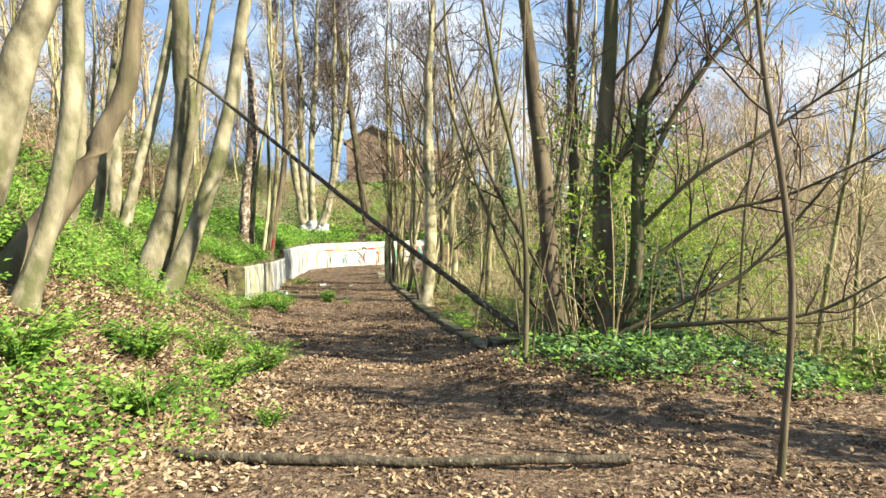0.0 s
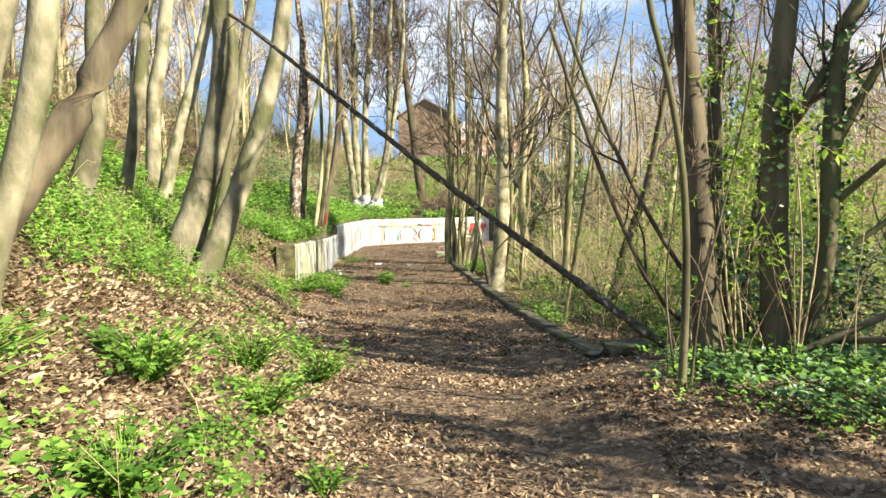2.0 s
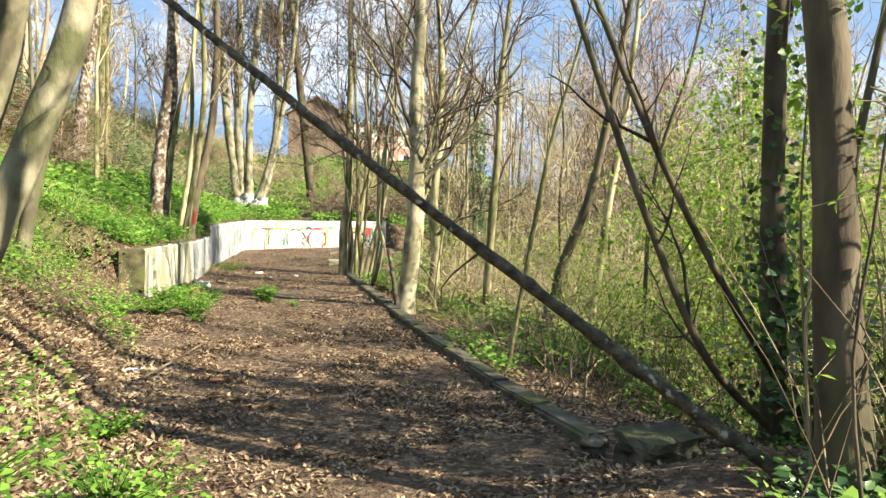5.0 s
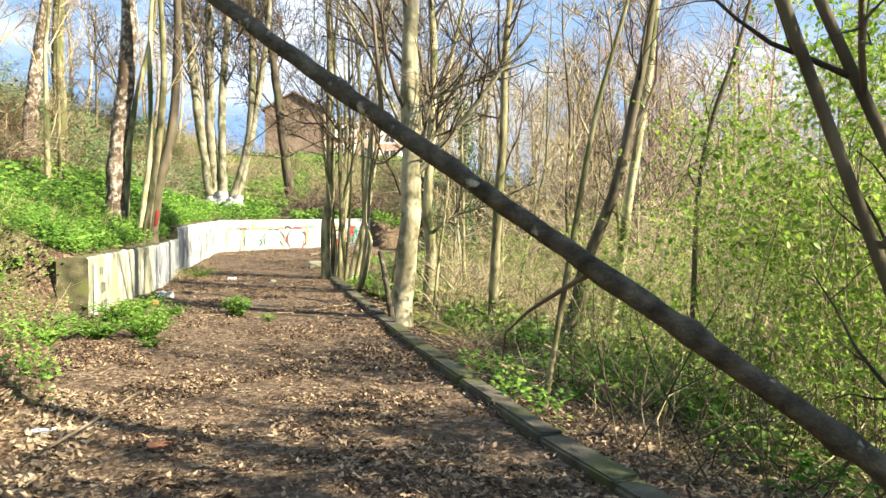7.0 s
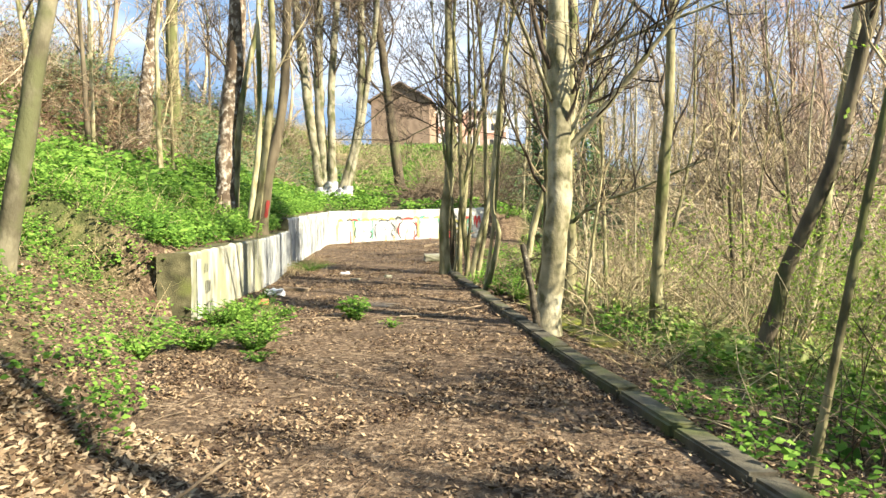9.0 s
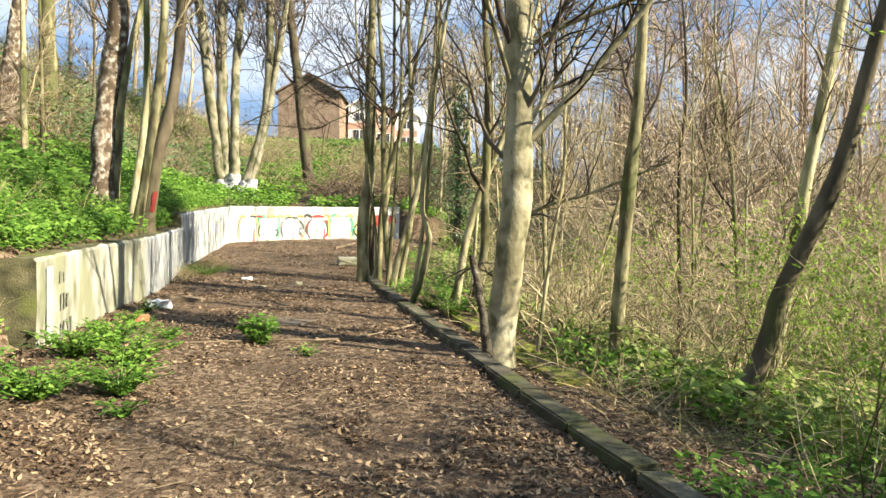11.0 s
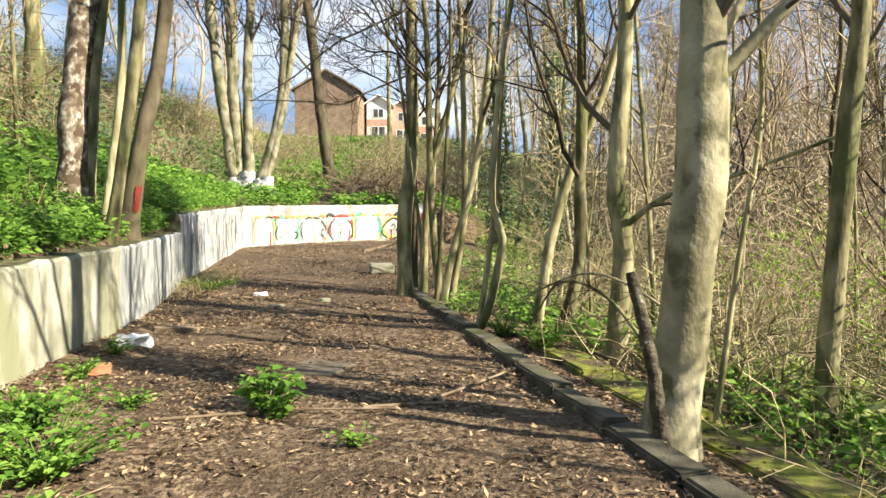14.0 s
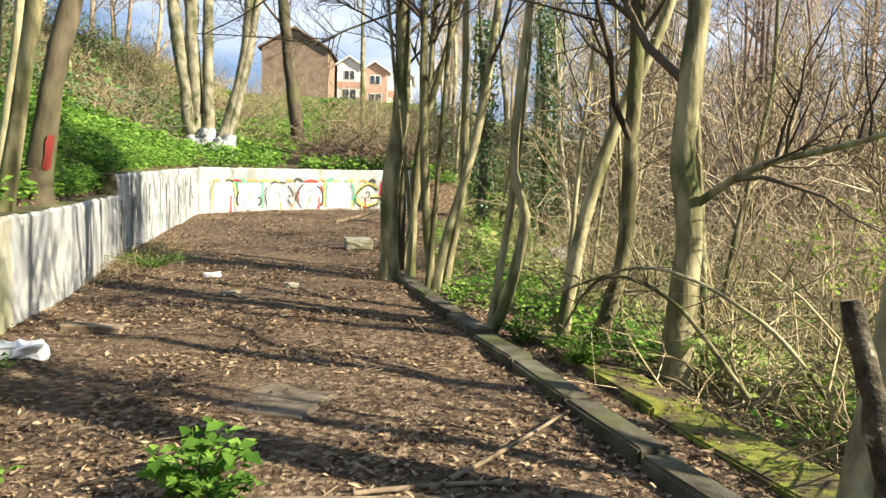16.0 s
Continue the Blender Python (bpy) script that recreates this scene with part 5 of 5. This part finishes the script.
# ivy clad trees: three unseen shade casters added beside the start of the path, two beyond the coppiced stems
for k, (x, y, top, spread, count, size) in enumerate(((9.7, 7.9, 6.6, .7, 2000, 2.0), (10.2, 9.2, 6.4, .65, 1800, 2.0), (9.5, 4.5, 5.0, .5, 700, 2.0), (3.6, 37.5, 7.5, .36, 2600, 1.35), (1.7, 38.2, 6.5, .3, 1800, 1.3))):
    z = soil(x, y)
    clad = tree("tree", "tall trunk thickly clad in dark ivy, the first three unseen shade casters", [([(x, y, z), (x + .1, y, z + 2), (x, y + .1, z + 4)], .15, .1)], BARK_DARK, TWIG_DARK, z + top + 2, 80 + k, 8, .7)
    ivy_on(clad, curve_through([(x, y, z + (1.6 if k < 3 else .1)), (x + .1, y, z + top * .6), (x, y + .1, z + top)], 30), spread, count, npr, size)

# ---- leaf litter and chips on the path ----
def litter_keep(x, y, r):
    toe, kerb = lerp(TOE, y), lerp(KERB, y)
    if x < toe:
        return y < 17.3 and toe - x < 4 and r.random() < .8
    if x > kerb:
        return x - kerb < 2.2 and r.random() < .8
    worn = noise.noise((x * .9, y * .9, 8)) + .5 * noise.noise((x * 3, y * 3, 8))
    return r.random() < (.95 if worn > .02 else .12)


def litter(name, label, count, keep, mat, rng, lo, hi, seed, slim=.55, lift=.012, box=(-6, 9, .5, 37), plain=True):
    p = scatter(count, *box, keep, seed)
    p[:, 2] += rng.uniform(0, lift, count)
    a = rng.uniform(0, 2 * np.pi, count)
    way = unit(np.c_[np.cos(a), np.sin(a), rng.normal(.08, .28, count)])
    ln = rng.uniform(lo, hi, count)
    v, f = leaf_blades(p, way, unit(np.c_[rng.normal(0, .45, (count, 2)), np.ones(count)]), ln, ln * slim * rng.uniform(.6, 1.3, count), rng.uniform(-.25, .3), plain=plain)
    return tagged(new(name, mesh(name, v, f, mat)), label, "leaf litter", kind="stuff")


litter("leaf_litter", "dry brown fallen leaves on the path and bank", 85000, litter_keep, LITTER, npr, .022, .062, 31)
litter("leaf_litter", "curled pale fallen leaves on the near path", 90000, litter_keep, LITTER, npr, .02, .055, 34, box=(-2, 7, 1, 16))
litter("wood_chips", "dark bark and wood chips trodden into the path", 26000, litter_keep, CHIP, npr, .02, .07, 32, .3, .006)


litter("leaf_litter", "pale tan dry leaves on the bare foot of the bank", 48000,
       lambda x, y, r: noise.noise((x * .7, y * .7, 33)) > -.35 and -1.9 < x - lerp(TOE, y) < .5 * r.random() + .1, LITTER_DRY, npr, .035, .08, 35, box=(-2.6, 2.6, 2, 13.5))
litter("dry_stalks", "thin straw coloured stalks and leaf ribs trodden into the path", 11000, litter_keep, LITTER_DRY, npr, .03, .10, 36, .1, .012, box=(-5, 6, .8, 34))
litter("leaf_litter", "larger curled brown leaves on the further path", 15000, litter_keep, LITTER, npr, .035, .085, 37, .36, .03, box=(-4, 4, 10, 27), plain=False)
# leaves lying on the mossy ledge
count = 340
p = np.array([(lerp(STONES, y) + .95 + rnd.uniform(-.2, .2), y, lerp(RISE, y) - .068) for y in [rnd.uniform(17.7, 23.1) for _ in range(count)]])
a = npr.uniform(0, 6.28, count)
ln = npr.uniform(.025, .06, count)
v, f = leaf_blades(p, unit(np.c_[np.cos(a), np.sin(a), npr.normal(.05, .12, count)]), unit(np.c_[npr.normal(0, .3, (count, 2)), np.ones(count)]), ln, ln * .6, plain=True)
tagged(new("leaf_litter", mesh("leaf_litter", v, f, LITTER)), "brown leaves lying on the mossy ledge", "leaf litter", kind="stuff")


def twigs_down(count, seed):
    rng = np.random.default_rng(seed)
    p = scatter(count, -4, 6, 1, 34, lambda x, y, r: lerp(TOE, y) - .5 < x < lerp(KERB, y) + .6, seed)
    a = rng.uniform(0, 2 * np.pi, count)
    ln = rng.uniform(.06, .3, count)
    P = p[:, None] + np.linspace(-.5, .5, 4)[None, :, None] * (np.c_[np.cos(a), np.sin(a), 0 * a] * ln[:, None])[:, None] + np.array([0, 0, .012])
    P += rng.normal(0, .008, P.shape)
    v, f = tubes(P, np.tile(np.linspace(1, .5, 4), (count, 1)) * rng.uniform(.002, .006, count)[:, None], 4)
    tagged(new("fallen_twigs", mesh("fallen_twigs", v, f, WOOD_OLD)), "thin broken twigs scattered on the path", "twigs", kind="stuff")


twigs_down(1500, 41)


# ---- single plants on the path ----
def leafy_plant(x, y, tall, wide, leaves, leaf, mat, label, seed):
    rng = np.random.default_rng(seed)
    z = soil(x, y)
    root = thing("plant", (x, y, z), label, "plant", "green plants along the path")
    n = max(4, leaves // 7)
    a = rng.uniform(0, 2 * np.pi, n)
    tips = np.c_[x + np.cos(a) * wide * rng.uniform(.2, 1, n), y + np.sin(a) * wide * rng.uniform(.2, 1, n), z + tall * rng.uniform(.45, 1, n)]
    S = np.array([curve_through([(x, y, z - .03), ((x + t[0]) / 2, (y + t[1]) / 2, z + (t[2] - z) * .65), t], 4) for t in tips])
    tagged(part("stalk", mesh("stalk", *tubes(S, np.tile(np.linspace(.005, .002, S.shape[1]), (n, 1)), 4), LEAF_BANK), root), kind="stuff")
    who = rng.integers(0, n, leaves)
    at = S[who, rng.integers(2, S.shape[1], leaves)]
    b = rng.uniform(0, 2 * np.pi, leaves)
    way = unit(np.c_[np.cos(b), np.sin(b), rng.uniform(-.3, .35, leaves)])
    ln = leaf * rng.uniform(.6, 1.3, leaves)
    part("foliage", mesh("foliage", *leaf_blades(at + rng.normal(0, .022, at.shape) * np.array([1, 1, .5]), way, np.tile([.4, -.25, 1.0], (leaves, 1)) + rng.normal(0, .2, (leaves, 3)), ln, ln * .72), mat), root)
    return root


for i, (x, y, tall, wide, leaves, leaf) in enumerate((
        (.9, 8.9, .4, .35, 150, .085), (.55, 8.2, .42, .4, 170, .085), (1.0, 7.4, .36, .4, 160, .09), (.6, 6.6, .4, .45, 190, .09), (1.9, 6.2, .2, .16, 50, .07),
        (1.3, 5.3, .35, .35, 130, .09), (.6, 5.0, .45, .5, 200, .09), (.15, 10.4, .22, .25, 70, .07), (-1.9, 16.0, .3, .45, 150, .09), (-1.5, 16.5, .32, .4, 140, .09),
        (-2.2, 15.4, .3, .35, 110, .09), (-1.05, 18.9, .3, .2, 60, .15), (-.9, 18.75, .2, .14, 26, .11), (-1.9, 17.6, .36, .42, 170, .09), (-2.35, 18.2, .32, .38, 140, .09), (-2.4, 17.5, .3, .4, 150, .09),
        (-2.05, 18.9, .15, .18, 40, .08), (-2.75, 19.5, .18, .2, 50, .07), (-.3, 18.2, .12, .14, 30, .07), (-2.95, 20.5, .16, .16, 40, .07), (-3.9, 25.8, .25, .5, 130, .05),
        (1.3, 21.6, .34, .3, 110, .08), (.9, 22.4, .3, .26, 80, .08), (-1.2, 15.9, .12, .15, 36, .07))):
    leafy_plant(x, y, tall, wide * 1.35, int(leaves * 3), leaf * .55, LEAF_BANK, "bright green leafy plant growing through the leaf litter", 300 + i)


# ---- fallen wood ----
def bough(name, label, points, r0, r1, mat, seed, category="branch", twigs=0, knots=0):
    rng = np.random.default_rng(seed)
    line = curve_through(points, 24 if knots else 9)
    line[1:-1] += rng.normal(0, r0 * (.04 if knots else .08), (len(line) - 2, 3))
    rad = np.linspace(r0, r1, len(line)) * (1 + rng.normal(0, .04, len(line)))
    far = np.r_[0, np.cumsum(np.linalg.norm(np.diff(line, axis=0), axis=1))]
    for s in rng.uniform(.3, far[-1], knots):
        rad = rad * (1 + rng.uniform(.1, .38) * np.exp(-((far - s) / rng.uniform(.03, .06)) ** 2))
    root = thing(name, points[0], label, category)
    v, f = tubes(line[None], rad[None], 12, .08 if knots else .04, rng)
    part("wood", mesh("wood", v, f, mat, True), root)
    ends = [tubes(np.array([[line[0], line[0] - (line[1] - line[0]) * .05]]), np.array([[rad[0], .002]]), 10), tubes(np.array([[line[-1], line[-1] + (line[-1] - line[-2]) * .05]]), np.array([[rad[-1], .002]]), 10)]
    for e in ends:
        part("cut_end", mesh("cut_end", *e, WOOD_OLD), root)
    if twigs:
        sp, sr = sprout(line[None], rad[None], twigs, .7, .6, .1, rng, 5, .35, .3, .2)
        tagged(part("spray", mesh("spray", *tubes(sp, sr, 4), TWIG_DARK), root), kind="stuff")
    return root


bough("leaning_pole", "long bare trunk fallen across the path, leaning on another tree",
      [(4.44, 8.85, .2), (3.99, 9.06, .49), (3.32, 9.32, .98), (1.98, 9.87, 1.97), (.65, 10.44, 3.0), (-.69, 11.1, 4.05), (-1.2, 11.4, 4.4)], .042, .02, BARK_POLE, 61, "fallen tree", 10, 16)
bough("log", "thin fallen log lying across the path", [(.5, 5.35, .5), (1.3, 5.2, .12), (2.77, 5.12, .045), (4.7, 5.2, .05)], .045, .028, BARK_POLE, 62, "log", 0, 9)
bough("stick", "pale broken stick lying on leaves", [(-.35, 18.95, .2), (.0, 19.05, .2), (.35, 19.1, .2)], .014, .011, WOOD_OLD, 63, "stick")
bough("stick", "long grey stick lying towards the kerb", [(.0, 19.0, .2), (.4, 19.45, .23), (.85, 20.0, .27)], .014, .009, WOOD_OLD, 64, "stick")
bough("stick", "thin brown stick across the path", [(-1.7, 18.6, .2), (-.9, 18.85, .2), (-.1, 18.9, .21)], .012, .008, WOOD_OLD, 65, "stick")
bough("stick", "thin stick propped on the bank edge", [(-.35, 11.9, .1), (-.15, 12.2, .22), (.05, 12.5, .36)], .011, .008, WOOD_OLD, 66, "stick")
bough("stick", "short dark stick on the path", [(-.6, 15.9, .1), (-.35, 15.7, .11), (-.25, 15.4, .1)], .014, .01, BARK_DARK, 67, "stick")
bough("stump", "dark sawn side stem beside the pale trunk", [(1.62, 18.2, -.1), (1.57, 18.13, .4), (1.50, 18.15, .82), (1.41, 18.22, 1.25)], .055, .036, BARK_POLE, 68, "stump")
bough("branch", "bent mossy branches lying over the marsh", [(2.4, 20.9, .1), (1.95, 21.4, .75), (1.5, 21.9, .85), (1.2, 22.3, .2)], .022, .01, BARK_PALE, 69, "branch", 34)
bough("branch", "bent bare branch lying over the marsh", [(2.9, 20.6, .1), (2.4, 20.8, .7), (1.8, 21.5, 1.0), (1.1, 22.2, .65)], .02, .009, BARK_PALE, 70, "branch", 36)
bough("branch", "fallen branch by the far wall", [(-2.3, 33.6, .7), (-1.4, 34.4, .95), (-.6, 35, 1.2)], .05, .02, WOOD_OLD, 71, "branch", 18)
bough("branch", "dead branch lying on the wall plants", [(-3.4, 19.6, 1.35), (-4.0, 20.6, 1.5), (-4.3, 21.9, 1.65)], .02, .01, WOOD_OLD, 72, "branch", 5)
bough("branch", "fallen pale branch in the marsh", [(.9, 24.4, .15), (1.7, 24.1, .2), (2.6, 24.2, .1)], .03, .015, WOOD_OLD, 73, "branch", 4)


# ---- litter and odd things ----
GREY_SLAB = material("grey_slab", [(.085, .066, .046), (.145, .118, .086), (.19, .162, .122)], 8, 7, .9, .5, 60)
def lump(name, label, category, x, y, size, mat, seed, lift=.5, crumple=.25, yaw=0, tilt=4):
    """A rough block or crumpled scrap on the ground."""
    rng = random.Random(seed)
    bm = bmesh.new()
    bmesh.ops.create_cube(bm, size=1)
    bmesh.ops.subdivide_edges(bm, edges=bm.edges[:], cuts=3, use_grid_fill=True)
    for v in bm.verts:
        k = 1 + crumple * noise.noise(v.co * 3.1 + Vector((seed, 0, 0)))
        v.co = Vector((v.co.x * size[0] * k, v.co.y * size[1] * k, v.co.z * size[2] * k)) + Vector([rng.uniform(-1, 1) * crumple * .06 * s for s in size])
    bmesh.ops.bevel(bm, geom=[e for e in bm.edges if e.calc_face_angle(0) > .8], offset=min(size) * .12, segments=1, affect="EDGES")
    ob = new(name, from_bm(name, bm, mat))
    ob.matrix_world = pose(x, y, soil(x, y) + size[2] * lift - .01, rng.uniform(-tilt, tilt), rng.uniform(-tilt, tilt), yaw)
    return tagged(ob, label, category)


lump("plastic_bag", "crumpled white plastic bag at the foot of the wall", "litter", -2.98, 20.95, (.28, .2, .12), PLASTIC_WHITE, 1, crumple=.7, yaw=20)
lump("plank", "short weathered pale plank on the path", "plank", -2.95, 22.0, (.5, .16, .07), WOOD_OLD, 2, crumple=.1, yaw=8)
lump("brick", "broken red brick by the wall", "brick", -2.72, 19.75, (.2, .1, .1), TERRACOTTA, 3, crumple=.15, yaw=35)
lump("carton", "flattened orange carton among leaves", "litter", .32, 12.2, (.16, .12, .03), PLASTIC_ORANGE, 4, crumple=.4, yaw=50)
lump("wrapper", "white and blue plastic wrapper on leaves", "litter", -.62, 12.46, (.14, .08, .04), PLASTIC_WHITE, 5, crumple=.6, yaw=10)
lump("paper", "scrap of white paper on the path", "litter", 2.24, 7.1, (.14, .06, .012), PLASTIC_WHITE, 6, crumple=.5, yaw=5)
lump("concrete_slab", "bare grey concrete cover flush with the path", "slab", -1.0, 20.4, (.7, .8, .05), GREY_SLAB, 7, -.22, .06, yaw=-14, tilt=.3)
lump("concrete_block", "pale concrete block beside the coppiced stems", "block", -1.25, 28.6, (.5, .42, .2), CONCRETE, 8, crumple=.12, yaw=12)
lump("concrete_block", "broken white concrete lump on the kerb edge", "block", -1.7, 24.6, (.16, .1, .07), CONCRETE, 9, crumple=.3, yaw=40)
lump("rubble", "scrap of white rubble on the path", "rubble", -2.3, 24.0, (.24, .09, .05), CONCRETE, 10, crumple=.4, yaw=70)
lump("rubble", "white litter on the path near the wall", "rubble", -2.9, 25.3, (.2, .12, .05), PLASTIC_WHITE, 11, crumple=.5, yaw=15)
lump("painted_block", "graffiti covered concrete block in the marsh", "block", 3.6, 33.5, (.9, .5, .7), PAINT_WHITE, 12, crumple=.1, yaw=20)
lump("concrete_block", "low concrete remnant in the marsh", "block", 6.8, 32.5, (1.2, .6, .45), CONCRETE, 13, crumple=.15, yaw=-10)
lump("stone", "flat grey stone at the foot of the dark trunks", "stone", 3.9, 9.9, (.5, .35, .2), CONCRETE_KERB, 14, crumple=.3, yaw=30)
lump("stone", "small stone beside the path", "stone", 3.55, 10.3, (.22, .16, .12), CONCRETE_KERB, 15, crumple=.35, yaw=70)
lump("tyre_scrap", "dark curved scrap at the end of the wall", "litter", -3.0, 17.0, (.4, .25, .08), BARK_DARK, 16, crumple=.4, yaw=-30)


# ---- houses on the hill ----
def slab_mesh(name, a, b, mat):
    bm = bmesh.new()
    bmesh.ops.create_cube(bm, size=1)
    for v in bm.verts:
        v.co = [a[i] + (v.co[i] + .5) * (b[i] - a[i]) for i in range(3)]
    bmesh.ops.bevel(bm, geom=bm.edges[:], offset=.02, segments=1, affect="EDGES")
    return from_bm(name, bm, mat)


def gable_body(name, x0, x1, y0, y1, z0, eave, ridge, mat):
    bm = bmesh.new()
    xm = (x0 + x1) / 2
    pts = [(x0, z0), (x1, z0), (x1, eave), (xm, ridge), (x0, eave)]
    f = [bm.verts.new((x, y0, z)) for x, z in pts]
    g = [bm.verts.new((x, y1, z)) for x, z in pts]
    bm.faces.new(f)
    bm.faces.new(g[::-1])
    for i in range(5):
        j = (i + 1) % 5
        bm.faces.new((f[i], g[i], g[j], f[j]))
    return from_bm(name, bm, mat)


def gable_house(x0, x1, y0, y1, z0, eave, ridge, mat, label, windows=(), trim=None, tile=ROOF_TILE):
    house = thing("house", ((x0 + x1) / 2, y0, z0), label, "house", "houses on the hill")
    part("wall", gable_body("wall", x0, x1, y0, y1, z0 - 2, eave, ridge, mat), house)
    xm = (x0 + x1) / 2
    for s, xe in ((-1, x0), (1, x1)):
        bm = bmesh.new()
        up = Vector((0, 0, .18))
        a, b = Vector((xm, y0 - .35, ridge + .05)), Vector((xe + s * .4, y0 - .35, eave - .4 * (ridge - eave) / (x1 - x0) * 2 + .05))
        c, d = Vector((b.x, y1 + .35, b.z)), Vector((a.x, y1 + .35, a.z))
        lo, hi = [bm.verts.new(p) for p in (a, b, c, d)], [bm.verts.new(p + up) for p in (a, b, c, d)]
        bm.faces.new(lo[::-1])
        bm.faces.new(hi)
        for i in range(4):
            j = (i + 1) % 4
            bm.faces.new((lo[i], lo[j], hi[j], hi[i]))
        part("roof", from_bm("roof", bm, tile), house)
        e = Vector((0, -.06, 0))
        bm = bmesh.new()
        q = [bm.verts.new(p) for p in (a + e, b + e, b + e + up * 1.3, a + e + up * 1.3, a - e, b - e, b - e + up * 1.3, a - e + up * 1.3)]
        for k in ((0, 1, 2, 3), (7, 6, 5, 4), (0, 4, 5, 1), (2, 6, 7, 3)):
            bm.faces.new([q[i] for i in k])
        part("bargeboard", from_bm("bargeboard", bm, trim or ROOF_TILE), house)
    for x, z, w, h in windows:
        win = part("window", slab_mesh("window", (x - w / 2, y0 - .06, z), (x + w / 2, y0 + .1, z + h), STUCCO_WHITE), house)
        for k in (-1, 1):
            part("pane", slab_mesh("pane", (x + k * w * .24 - w * .2, y0 - .08, z + .08), (x + k * w * .24 + w * .2, y0 - .05, z + h - .08), WINDOW_GLASS), win)
    return house


gable_house(-19.7, -11.9, 100, 112, 11.0, 17.75, 20.0, BRICK_BROWN, "brown brick house with a blank gable end", trim=BRICK_BROWN)
for x, y, z, wall_mat in ((-10.0, 106, 10.6, STUCCO_WHITE), (-6.9, 108, 10.4, BRICK_RED_HAZED), (-3.8, 110, 10.2, STUCCO_WHITE)):
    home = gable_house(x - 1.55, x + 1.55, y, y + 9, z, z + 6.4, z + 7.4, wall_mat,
                       "white stucco terraced house" if wall_mat is STUCCO_WHITE else "red brick terraced house", [(x, z + 4.6, 1.4, 1.2), (x, z + 2.0, 1.9, 1.5)], STUCCO_WHITE, SUNLIT_TILE)
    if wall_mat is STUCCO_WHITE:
        part("brick_band", slab_mesh("brick_band", (x - 1.57, y - .05, z + 3.5), (x + 1.57, y + .1, z + 4.4), BRICK_RED_HAZED), home)
